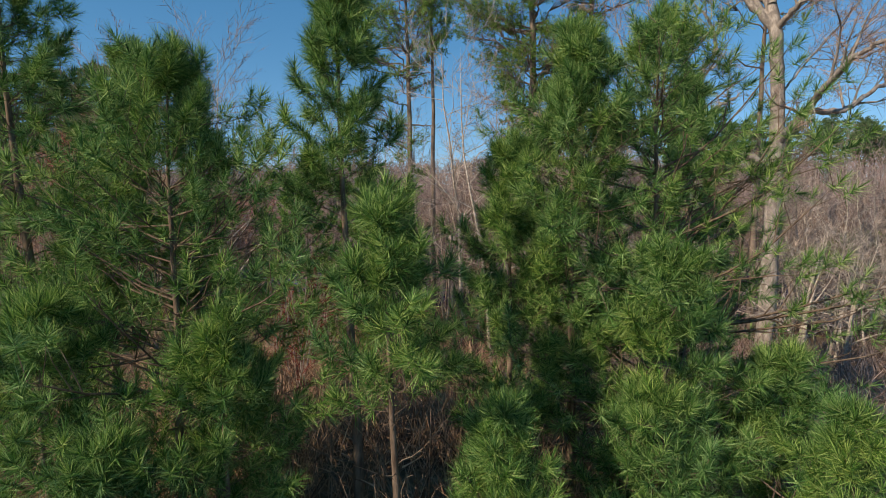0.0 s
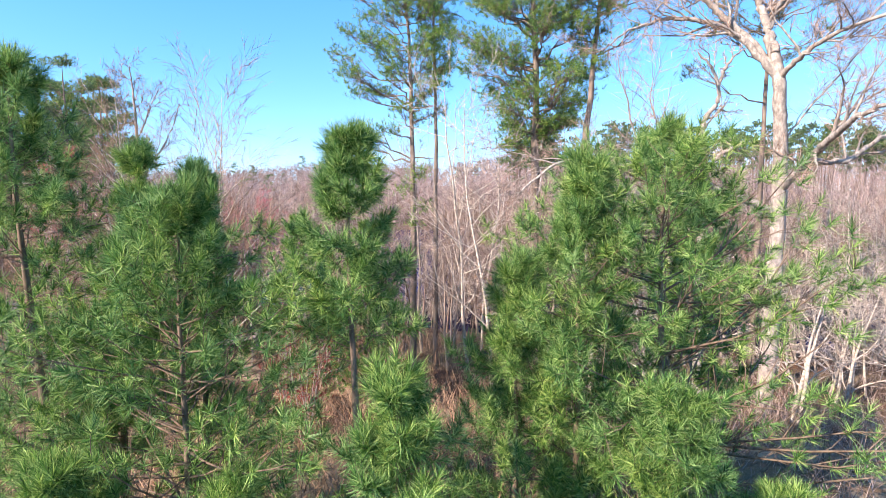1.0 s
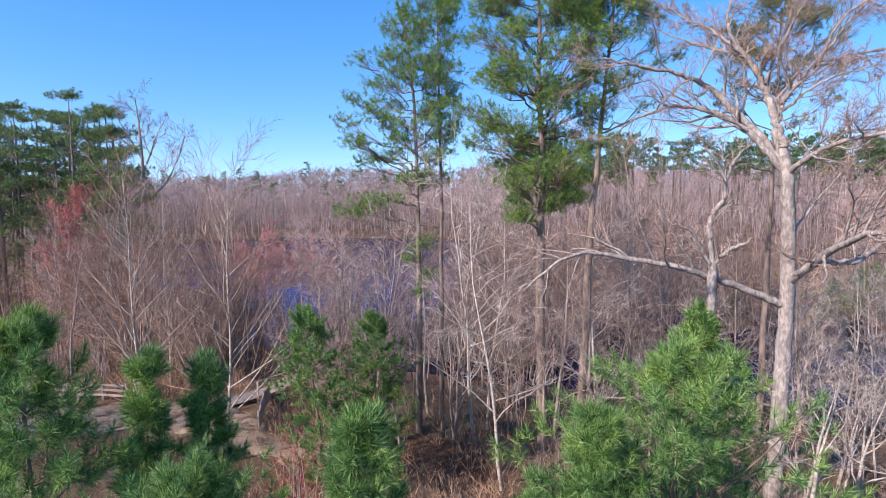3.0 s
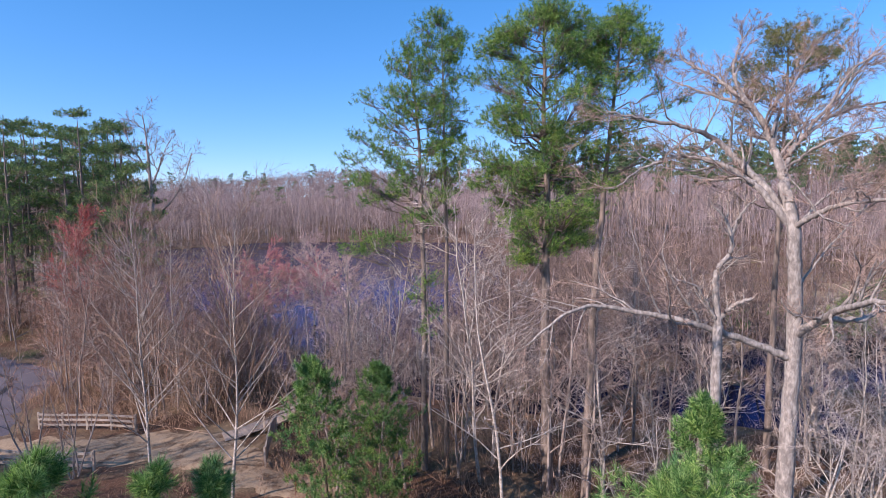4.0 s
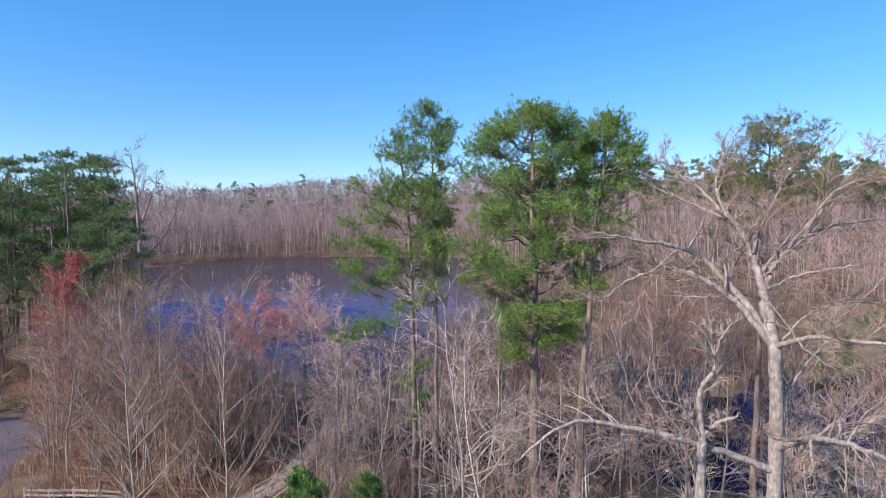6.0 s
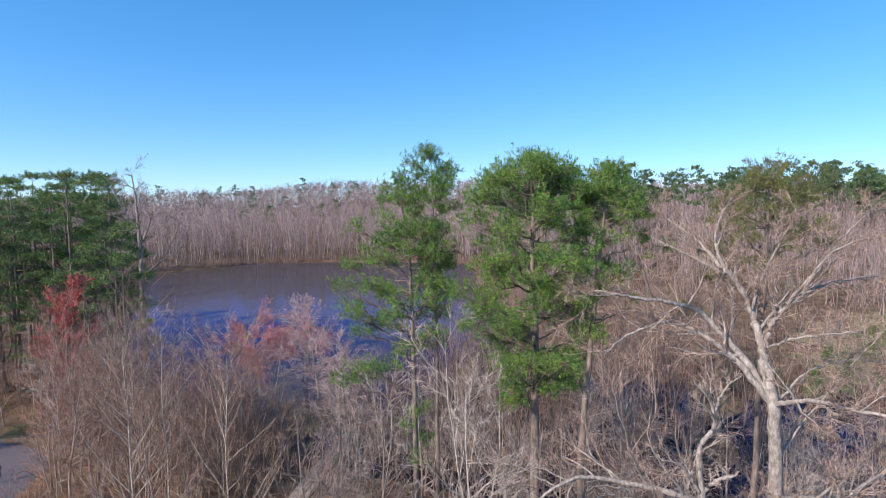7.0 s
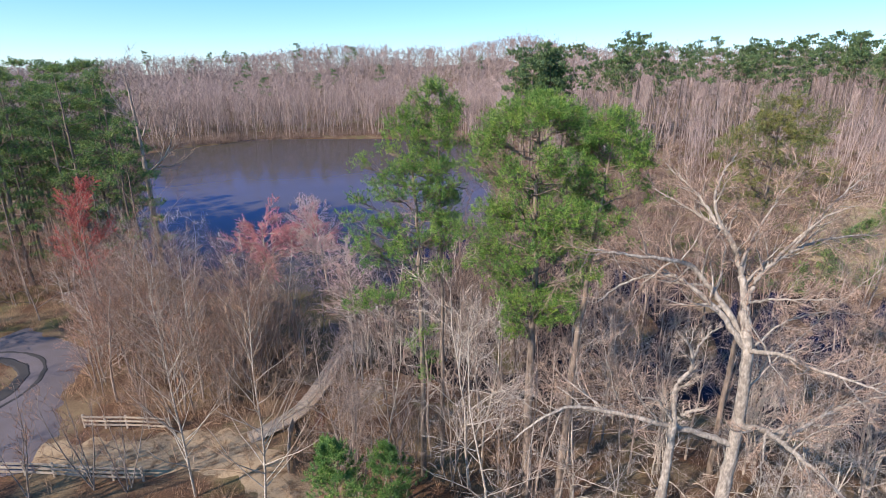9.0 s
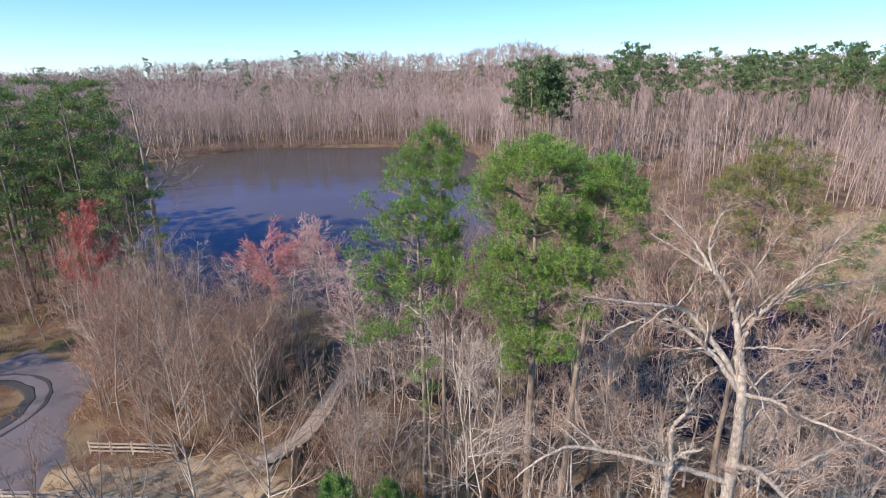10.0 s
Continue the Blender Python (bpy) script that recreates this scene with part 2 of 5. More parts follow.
class Geo:
    """Gathers triangles."""

    def __init__(self):
        self.v, self.t, self.m, self.n, self.slot = [], [], [], 0, 0

    def add(self, v, t):
        self.m.append(np.full(t.size // 3, self.slot))
        self.v.append(v.reshape(-1, 3))
        self.t.append(t.reshape(-1, 3) + self.n)
        self.n += len(self.v[-1])

    def arrays(self):
        return np.concatenate(self.v), np.concatenate(self.t)

    def part(self, name, mat, parent=None, label="", smooth=True):
        v, t = self.arrays()
        ob = new(name, raw(name, v, t, mat, smooth, np.concatenate(self.m)))
        ob.parent = parent
        return tagged(ob, label) if label else ob

    def tubes(self, p, r, sides):
        """p: (branches, points, 3); r: (branches, points). The last ring closes to a tip."""
        b, n = r.shape
        d = np.gradient(p, axis=1) if n > 2 else np.repeat(p[:, 1:] - p[:, :1], 2, 1)
        d /= np.linalg.norm(d, axis=2, keepdims=True) + 1e-9
        ref = np.where(np.abs(d[..., 2:]) < 0.9, np.array([0, 0, 1.0]), np.array([1.0, 0, 0]))
        a = np.cross(d, ref)
        a /= np.linalg.norm(a, axis=2, keepdims=True) + 1e-9
        c = np.cross(d, a)
        ang = np.arange(sides) * 2 * np.pi / sides
        ring = a[:, :-1, None] * np.cos(ang)[:, None] + c[:, :-1, None] * np.sin(ang)[:, None]
        v = p[:, :-1, None] + ring * r[:, :-1, None, None]
        v = np.concatenate([v.reshape(b, (n - 1) * sides, 3), p[:, -1:]], 1)
        k, faces = np.arange(sides), []
        nxt = (k + 1) % sides
        for i in range(n - 2):
            lo, hi = i * sides, (i + 1) * sides
            faces += [np.stack([lo + k, lo + nxt, hi + nxt], 1), np.stack([lo + k, hi + nxt, hi + k], 1)]
        faces.append(np.stack([(n - 2) * sides + k, (n - 2) * sides + nxt, np.full(sides, (n - 1) * sides)], 1))
        f = np.concatenate(faces)
        m = (n - 1) * sides + 1
        self.add(v, f[None] + (np.arange(b) * m)[:, None, None])

    def slivers(self, rng, p, r):
        """One thin blade for each last twig."""
        a, b = p[:, 0], p[:, -1]
        across = np.cross(b - a, rng.normal(size=a.shape))
        across *= 1.15 * r[:, :1] / (np.linalg.norm(across, axis=1, keepdims=True) + 1e-9)
        self.add(np.stack([a + across, a - across, b], 1), np.arange(3 * len(a)).reshape(-1, 3))

    def tufts(self, rng, at, way, count, length, width, spread=(0.25, 1.25), along=0.6):
        """A brush of needles at each place, splayed round its shoot's way."""
        n = len(at) * count
        p, d = np.repeat(at, count, 0), np.repeat(way, count, 0)
        side = rng.normal(size=(n, 3))
        side -= d * np.sum(side * d, 1, keepdims=True)
        side /= np.linalg.norm(side, axis=1, keepdims=True) + 1e-9
        ang = rng.uniform(*spread, n)[:, None]
        q = d * np.cos(ang) + side * np.sin(ang)
        ll = length * rng.uniform(0.7, 1.1, n)[:, None]
        across = np.cross(q, rng.normal(size=(n, 3)))
        across *= width * 0.5 / (np.linalg.norm(across, axis=1, keepdims=True) + 1e-9)
        p = p - d * (rng.uniform(0, along, n)[:, None] * length)
        tip = p + q * ll
        tip[:, 2] -= 0.06 * length
        v = np.stack([p + across, p - across, tip], 1)
        self.add(v, np.arange(3 * n).reshape(n, 3))


    def brushes(self, rng, tip, way, count, length, width, run):
        """A bottle-brush of needles along the end of each shoot, opening backwards from its tip."""
        n = len(tip) * count
        p, d = np.repeat(tip, count, 0), np.repeat(way, count, 0)
        u = rng.uniform(0, 1, n)
        side = rng.normal(size=(n, 3))
        side = unit(side - d * np.sum(side * d, 1, keepdims=True))
        ang = np.clip(0.15 + 1.45 * u + rng.normal(size=n) * 0.25, 0.05, 2.0)[:, None]
        q = d * np.cos(ang) + side * np.sin(ang)
        across = unit(np.cross(q, rng.normal(size=(n, 3)))) * (width * 0.5)
        p = p - d * (u * run)[:, None]
        end = p + q * (length * rng.uniform(0.75, 1.1, n))[:, None]
        end[:, 2] -= 0.04 * length
        self.add(np.stack([p + across, p - across, end], 1), np.arange(3 * n).reshape(n, 3))


def unit(d):
    return d / (np.linalg.norm(d, axis=-1, keepdims=True) + 1e-9)


def grow(rng, start, way, length, r0, nseg, wander, up, tip=0.25):
    """Branches from their starts: points (b, nseg + 1, 3) and radii."""
    p, d = [start], unit(way)
    for i in range(nseg):
        d = unit(d + rng.normal(size=d.shape) * wander + np.array([0, 0, up]))
        p.append(p[-1] + d * (length / nseg)[:, None])
    s = np.linspace(0, 1, nseg + 1)
    return np.stack(p, 1), r0[:, None] * (1 - (1 - tip) * s)[None]


def sprout(rng, p, r, per, lo, hi, angle, share, thin, length, fall=0.6):
    """Starts, ways, lengths and radii of per shoots on each branch."""
    b, n, _ = p.shape
    s = (rng.uniform(0, 1, (b, per)) + np.arange(per)) / per * (hi - lo) + lo
    f = s * (n - 1)
    i = np.minimum(f.astype(int), n - 2)
    w = (f - i)[..., None]
    k = np.arange(b)[:, None]
    at = p[k, i] * (1 - w) + p[k, i + 1] * w
    d = unit(p[k, i + 1] - p[k, i])
    rr = r[k, i] * (1 - w[..., 0]) + r[k, i + 1] * w[..., 0]
    side = rng.normal(size=d.shape)
    side = unit(side - d * np.sum(side * d, -1, keepdims=True))
    ang = rng.uniform(*angle, (b, per))[..., None]
    way = d * np.cos(ang) + side * np.sin(ang)
    ll = length[:, None] * share * rng.uniform(0.65, 1.2, (b, per)) * (0.55 + fall * (1 - s) if fall == 0.6 else 1 - fall * s)
    return at.reshape(-1, 3), way.reshape(-1, 3), ll.ravel(), np.minimum(rr * thin, rr).ravel()


def one(*v):
    return np.array([v], float)


# ---- kinds of trees ----
def tree_root(name, label, category, group):
    ob = new(name)
    ob.empty_display_size = 0.3
    return tagged(ob, label, category, group)


def bare_tree(name, seed, height, radius, label, group, bark_mat, twig_mat, limbs=13, per2=5, per3=5, lean=0.04, base=0.25, angle=(0.5, 0.95), reach=0.42, stems=1, up=0.05, fine=0.007, wild=0.14, tips=None):
    rng = np.random.default_rng(seed)
    root = tree_root(name, label, "bare tree", group)
    start = np.zeros((stems, 3))
    start[:, :2] = rng.normal(size=(stems, 2)) * (0.12 if stems > 1 else 0)
    start[:, 2] = -0.25
    way = np.tile([0, 0, 1.0], (stems, 1)) + rng.normal(size=(stems, 3)) * (0.16 if stems > 1 else lean)
    hh = np.full(stems, height + 0.25) * rng.uniform(0.75 if stems > 1 else 1, 1, stems)
    p, r = grow(rng, start, way, hh, np.full(stems, radius), 9, lean, 0.03, 0.12)
    for k in range(stems):
        g = Geo()
        g.tubes(p[k:k + 1], r[k:k + 1], 7)
        g.part("trunk" if stems == 1 else "stem", bark_mat, root)
    c = Geo()
    a1 = sprout(rng, p, r, max(3, limbs // stems), base, 0.98, angle, reach, 0.6, hh)
    p1, r1 = grow(rng, *a1, 4, wild, up, 0.25)
    c.tubes(p1, np.maximum(r1, fine), 4)
    c.slot = 1
    a2 = sprout(rng, p1, r1, per2, 0.2, 1.0, (0.4, 0.95), 0.5, 0.65, a1[2])
    p2, r2 = grow(rng, *a2, 1, wild * 0.8, up, 0.35)
    c.tubes(p2, np.maximum(r2, fine), 3)
    if per3:
        a3 = sprout(rng, p2, r2, per3, 0.1, 1.0, (0.35, 1.2 if tips else 0.9), 0.42 if tips else 0.75, 0.7, a2[2])
        p3, r3 = grow(rng, *a3, 1, 0.12, up, 0.4)
        c.slot = 2 if tips else 1
        c.slivers(rng, p3, np.maximum(r3, fine * 0.9))
    c.part("crown", [bark_mat, twig_mat] + ([tips] if tips else []), root)
    return root


def young_pine(name, seed, height, spread, label, first, count, needle, width, gap, taper, mat=None):
    rng = np.random.default_rng(seed)
    root = tree_root(name, label, "pine tree", "young pines")
    g = Geo()
    rad = 0.0115 * height
    p, r = grow(rng, one(0, 0, -0.2), one(0, 0, 1), np.array([height]), np.array([rad]), 12, 0.025, 0.05, 0.12)
    g.tubes(p, r, 8)
    # dead lower branches on the bare stem
    a0 = sprout(rng, p, r, 16, 0.1, max(0.32, first + 0.12), (1.0, 1.6), 0.13, 0.2, np.array([height]))
    p0, r0 = grow(rng, *a0, 4, 0.16, 0.02, 0.3)
    g.tubes(p0, np.maximum(r0, 0.006), 4)
    b0 = sprout(rng, p0, r0, 3, 0.3, 1.0, (0.5, 1.0), 0.45, 0.6, a0[2])
    q0, w0 = grow(rng, *b0, 2, 0.14, 0.0, 0.4)
    g.tubes(q0, np.maximum(w0, 0.004), 3)
    g.part("trunk", M_YOUNG_BARK, root)
    starts, ways, lens, rads = [], [], [], []
    z = first * height
    while z < height - 0.22:
        s, below = z / height, height - z
        n = int(rng.integers(4, 7))
        turn = rng.uniform(0, 6.28)
        for k in range(n):
            a = turn + k * 6.283 / n + rng.normal() * 0.3
            rise = 0.2 + 0.75 * math.exp(-below / 1.1) + rng.normal() * 0.16
            f = (s + rng.normal() * 0.015) * 12
            i = int(min(max(f, 0), 11))
            starts.append(p[0, i] * (1 - f + i) + p[0, i + 1] * (f - i))
            ways.append((math.cos(a) * math.cos(rise), math.sin(a) * math.cos(rise), math.sin(rise)))
            lens.append(max(0.28, spread * (1 - math.exp(-below / taper)) * (0.6 + 0.4 * min(1, s / 0.3)) * rng.uniform(0.55, 1.2)))
            rads.append(max(0.005, 0.0075 * lens[-1]))
        z += gap * rng.uniform(0.75, 1.35) * (0.7 + 0.3 * min(1, below / 2)) * (1.15 if s < 0.4 else 1.0)
    lens, rads = np.array(lens), np.array(rads)
    c = Geo()
    p1, r1 = grow(rng, np.array(starts), np.array(ways), lens, rads, 5, 0.09, 0.09, 0.3)
    c.tubes(p1, r1, 4)
    a2 = sprout(rng, p1, r1, 8, 0.18, 1.0, (0.45, 1.05), 0.34, 0.7, np.maximum(lens, 0.8))
    p2, r2 = grow(rng, *a2, 2, 0.12, 0.26, 0.4)
    c.tubes(p2, np.maximum(r2, 0.004), 3)
    c.slot = 1
    lead = p[0, -1] + np.array([[0, 0, 0.1], [0, 0, -0.08], [0, 0, -0.22], [0, 0, -0.35]])
    at = np.concatenate([p2[:, 2], p1[:, 5], lead])
    way = np.concatenate([unit(p2[:, 2] - p2[:, 1]), unit(p1[:, 5] - p1[:, 4]), np.tile([0, 0, 1.0], (4, 1))])
    c.brushes(rng, at, unit(way + np.array([0, 0, 0.25])), count, needle, width, 0.17)
    c.part("crown", [M_YOUNG_BARK, mat or M_YOUNG_NEEDLE], root)
    return root


def layers(rng, rows):
    """Pads of needles in layers round a trunk, from rows of height, reach, how many and pad size."""
    made, turn = [], rng.uniform(0, 6.28)
    for z, reach, count, size in rows:
        for k in range(count):
            turn += 2.4 + rng.normal() * 0.35
            far = reach * rng.uniform(0.65, 1.12)
            made.append((math.cos(turn) * far, math.sin(turn) * far, z + rng.normal() * 0.28, size * rng.uniform(0.75, 1.2)))
    return made


def tall_pine(name, seed, trunk, radius, rows, label, group, pads=(), bare=(), mat=None, needle=0.21, width=0.019, count=17, full=26, flat=0.72, whole=False):
    """A pine with needles in pads at the ends of its limbs. trunk: points from the base up; bare: dead limbs."""
    rng = np.random.default_rng(seed)
    root = tree_root(name, label, "pine tree", group)
    q = np.array(trunk, float)
    base = q[0] + np.array([0, 0, 0.3])
    zs = np.linspace(q[0, 2], q[-1, 2], 19)
    p = np.stack([np.interp(zs, q[:, 2], q[:, k]) for k in (0, 1)] + [zs], 1) - base
    for _ in range(3):
        p[1:-1] = (p[:-2] + 2 * p[1:-1] + p[2:]) / 4
    p[1:-1, :2] += rng.normal(size=(17, 2)) * radius * 0.12
    r = radius * (1 - 0.82 * np.linspace(0, 1, 19) ** 1.2)
    g = Geo()
    g.tubes(p[None], r[None], 10)
    g.part("trunk", M_PINE_BARK, root)
    root.location = base
    every = Geo()

    def stem(z):
        return np.array([np.interp(z, p[:, 2], p[:, 0]), np.interp(z, p[:, 2], p[:, 1]), z])

    for dx, dy, z, size in layers(rng, rows) + list(pads):
        z -= base[2]
        top = p[-1, 2]
        reach = math.hypot(dx, dy)
        end = stem(min(z, top)) + np.array([dx, dy, max(0.0, z - top)])
        foot = stem(np.clip(z - 0.15 - reach * rng.uniform(0.25, 0.6), 0.2 * top, top - 0.15))
        f = np.linspace(0, 1, 7)[:, None]
        line = foot + (end - foot) * f
        line[:, 2] += np.sin(f[:, 0] * 3.14) * -0.07 * reach
        line[1:-1] += rng.normal(size=(5, 3)) * 0.05 * reach
        lr = np.interp(foot[2], p[:, 2], r)
        limb = every if whole else Geo()
        limb.slot = 0
        limb.tubes(line[None], np.linspace(min(0.45 * lr, 0.022 + 0.016 * reach), 0.012, 7)[None], 5)
        n = max(8, int(full * size ** 1.5))
        d = unit(rng.normal(size=(n, 3)))
        d[:, 2] = np.where(d[:, 2] < 0, d[:, 2] * 0.45, d[:, 2])
        tip = end + d * np.array([size, size, size * flat]) * (rng.uniform(0.08, 1.0, (n, 1)) ** 0.45)
        at = line[rng.integers(3, 7, n)]
        mid = at * 0.45 + tip * 0.55 + np.array([0, 0, -0.06])
        limb.tubes(np.stack([at, mid, tip], 1), np.tile([0.016, 0.011, 0.006], (n, 1)), 3)
        leaf = every if whole else Geo()
        leaf.slot = 1 if whole else 0
        out = unit((tip - mid) + np.array([0, 0, 0.35]))
        more = np.repeat(tip, 2, 0) + rng.normal(size=(2 * n, 3)) * 0.16
        leaf.brushes(rng, np.concatenate([tip, more]), unit(np.concatenate([out, np.repeat(out, 2, 0) + rng.normal(size=(2 * n, 3)) * 0.55])), count, needle, width, needle * 0.9)
        if not whole:
            part = limb.part("limb", M_PINE_BARK, root)
            leaf.part("foliage", mat or M_NEEDLE, part)
    for z, dx, dy, dz in bare:
        limb = every if whole else Geo()
        limb.slot = 0
        a = stem(z - base[2])
        b1, w1 = grow(rng, a[None], one(dx, dy, dz), np.array([math.sqrt(dx * dx + dy * dy + dz * dz)]), np.array([0.05]), 7, 0.12, 0, 0.3)
        limb.tubes(b1, w1, 5)
        s1 = sprout(rng, b1, w1, 9, 0.3, 1.0, (0.5, 1.1), 0.35, 0.6, np.array([1.8]))
        b2, w2 = grow(rng, *s1, 3, 0.2, 0, 0.35)
        limb.tubes(b2, np.maximum(w2, 0.008), 3)
        if not whole:
            limb.part("dead_limb", M_PINE_BARK, root)
    if whole:
        every.part("crown", [M_PINE_BARK, mat or M_NEEDLE], root)
    return root


def put(ob, x, y, z, turn=0.0, scale=1.0):
    ob.matrix_basis = pose(x, y, z, 0, 0, turn) @ Matrix.Scale(scale, 4)
    return ob


def again(ob, x, y, z, turn=0.0, scale=1.0):
    made = copy_thing(ob, Matrix.Identity(4))
    return put(made, x, y, z, turn, scale)


# ---- the lie of the land ----
SHORE = [(-14, 44), (-22, 50), (-45, 74), (-62, 100), (-102, 177), (-91, 196), (-70, 212), (-36, 222), (0, 216), (15, 185), (9, 150), (12, 112), (10, 86), (30, 63), (50, 58), (95, 53), (95, 37), (40, 33), (24, 33), (8, 38), (-4, 41)]


def smooth(a, b, v):
    s = np.clip((v - a) / (b - a), 0, 1)
    return s * s * (3 - 2 * s)


def shore_distance(x, y):
    """Metres to the pond's edge, minus within the pond."""
    x, y = np.asarray(x, float), np.asarray(y, float)
    wob = 1.6 * np.sin(0.23 * x + 0.11 * y) + 1.1 * np.sin(0.31 * y - 0.17 * x + 1.3)
    best, inside = np.full(x.shape, 1e9), np.zeros(x.shape, bool)
    for (ax, ay), (bx, by) in zip(SHORE, SHORE[1:] + SHORE[:1]):
        ex, ey = bx - ax, by - ay
        k = np.clip(((x - ax) * ex + (y - ay) * ey) / (ex * ex + ey * ey), 0, 1)
        best = np.minimum(best, np.hypot(x - ax - k * ex, y - ay - k * ey))
        cross = (ay > y) != (by > y)
        inside ^= cross & (x < ax + (y - ay) / (ey if ey else 1e-9) * ex)
    d = np.where(inside, -best, best) + wob * 0.6
    swamp = smooth(-6, 4, x) * smooth(84, 72, y) * smooth(30, 34, y)
    hummock = 4.2 * np.sin(0.33 * x + 0.7) * np.sin(0.29 * y + 0.4 * np.sin(0.2 * x)) + 2.5 * np.sin(0.71 * x - 0.35 * y) - 2.0
    return np.where(d < 0, d * (1 - swamp) + swamp * np.maximum(d, hummock), d)


WATER = -0.8


def land(x, y):
    x, y = np.asarray(x, float), np.asarray(y, float)
    d = shore_distance(x, y)
    z = np.where(d > 0, 0.8 * smooth(-0.3, 5, d), -1.2 * smooth(0, 8, -d)) + WATER
    z = z + 2.4 * (1 - smooth(6, 25, y)) * smooth(-60, -20, x)
    z = z - 1.5 * np.exp(-((x + 8.3) / 1.9) ** 2 - ((y - 31.0) / 3.0) ** 2)
    z = z + 0.05 * np.sin(0.9 * x) * np.sin(0.7 * y + 1) * smooth(0, 3, d)
    hill = smooth(222, 430, y + 8 * np.sin(0.021 * x + 1)) * (3 + 20 * smooth(-330, -60, x) + 1.5 * np.sin(0.05 * x)) + smooth(-110, -230, x) * 4 * smooth(60, 160, y)
    hill = hill + smooth(430, 640, y) * (3 + 7 * smooth(-400, -60, x))
    hill = hill * (1 - 0.4 * smooth(40, 120, x)) + 8 * smooth(120, 190, y) * smooth(15, 65, x)
    z = z + np.where(d > 0, hill * smooth(0, 20, d), 0)
    return z


def lie(x, y):
    return float(land(np.array([x]), np.array([y]))[0])


def steps(lo, hi, step, far):
    inner = np.arange(lo, hi + step, step)
    out = [step]
    while sum(out) < far:
        out.append(out[-1] * 1.3)
    run = np.cumsum(out)
    return np.concatenate([(lo - run)[::-1], inner, inner[-1] + run])


def sheet(name, xs, ys, height, mat, kind="structure"):
    gx, gy = np.meshgrid(xs, ys)
    v = np.stack([gx.ravel(), gy.ravel(), height(gx.ravel(), gy.ravel())], 1)
    i = (np.arange(len(ys) - 1)[:, None] * len(xs) + np.arange(len(xs) - 1)).ravel()
    t = np.concatenate([np.stack([i, i + 1, i + len(xs) + 1], 1), np.stack([i, i + len(xs) + 1, i + len(xs)], 1)])
    return tagged(new(name, raw(name, v, t, mat)), kind=kind)


ground = sheet("ground", steps(-62, 62, 1.0, 3000), steps(-8, 100, 1.0, 3000), land, M_GROUND)
tagged(ground, "brown leaf-littered woodland ground sloping to the pond", "ground")
water = sheet("water", np.arange(-150, 121, 10.0), np.arange(25, 251, 10.0), lambda x, y: np.full(x.shape, WATER), M_WATER)
tagged(water, "still muddy pond water with blue-tinted sky reflection", "water")


def strip(name, line, widths, mat, lift, label, category, rough_edge=0.25, seed=1):
    """A band draped over the ground along a line."""
    rng = np.random.default_rng(seed)
    line = np.array(line, float)
    k = np.linspace(0, len(line) - 1, 14 * (len(line) - 1) + 1)
    c = np.stack([np.interp(k, np.arange(len(line)), line[:, j]) for j in (0, 1)], 1)
    for _ in range(6):
        c[1:-1] = (c[:-2] + 2 * c[1:-1] + c[2:]) / 4
    w = np.interp(k, np.arange(len(line)), widths)
    d = unit(np.gradient(c, axis=0))
    nrm = np.stack([-d[:, 1], d[:, 0]], 1)
    cols = np.linspace(-0.5, 0.5, 9)
    grid = c[:, None] + nrm[:, None] * (cols[None, :, None] * w[:, None, None])
    run = np.concatenate([[0], np.cumsum(np.hypot(*np.diff(c, axis=0).T))])
    for e in (0, -1):
        a, b, g_ = rng.uniform(0, 6, 3)
        edge = np.sin(0.53 * run + a) + 0.7 * np.sin(1.31 * run + b) + 0.5 * np.sin(2.9 * run + g_) + 0.35 * rng.normal(size=len(c))
        for j, share in ((0, 1.0), (1, 0.6), (2, 0.25)):
            k2 = j if e == 0 else -1 - j
            grid[:, k2] += nrm * (edge * rough_edge * share * 1.6)[:, None]
    x, y = grid[..., 0].ravel(), grid[..., 1].ravel()
    z = np.maximum(land(x, y), WATER + 0.1).reshape(grid.shape[:2]) + lift
    z[:, 0] -= lift * 1.6
    z[:, -1] -= lift * 1.6
    v = np.stack([x, y, z.ravel()], 1)
    i = (np.arange(len(c) - 1)[:, None] * 9 + np.arange(8)).ravel()
    t = np.concatenate([np.stack([i, i + 10, i + 1], 1), np.stack([i, i + 9, i + 10], 1)])
    return tagged(new(name, raw(name, v, t, mat)), label, category, kind="structure")


ring = [(-41 + 7.4 * math.cos(a), 37.5 + 7.2 * math.sin(a)) for a in np.linspace(-1.2, 5.08, 26)]
strip("road", ring, [4.6] * 26, M_ROAD, 0.05, "greyish purple asphalt turning loop", "road", 0.1)
strip("road_apron", [(-30, 27.5), (-31.5, 32), (-34, 37), (-36, 43), (-44, 47)], [6, 6, 5, 4, 4], M_ROAD, 0.045, "greyish asphalt road beside the loop", "road", 0.15)
kerb_line = [(-41 + 4.9 * math.cos(a), 37.5 + 4.7 * math.sin(a)) for a in np.linspace(-1.2, 5.08, 26)]
strip("road_edge", kerb_line, [1.2] * 26, M_DARKROAD, 0.075, "dark worn rim of the turning loop", "road edge", 0.12)
outer_line = [(-41 + 6.4 * math.cos(a), 37.5 + 6.2 * math.sin(a)) for a in np.linspace(-1.2, 5.08, 26)]
strip("tyre_track", outer_line, [0.4] * 26, M_DARKROAD, 0.075, "dark tyre track round the turning loop", "tyre track", 0.06, 7)
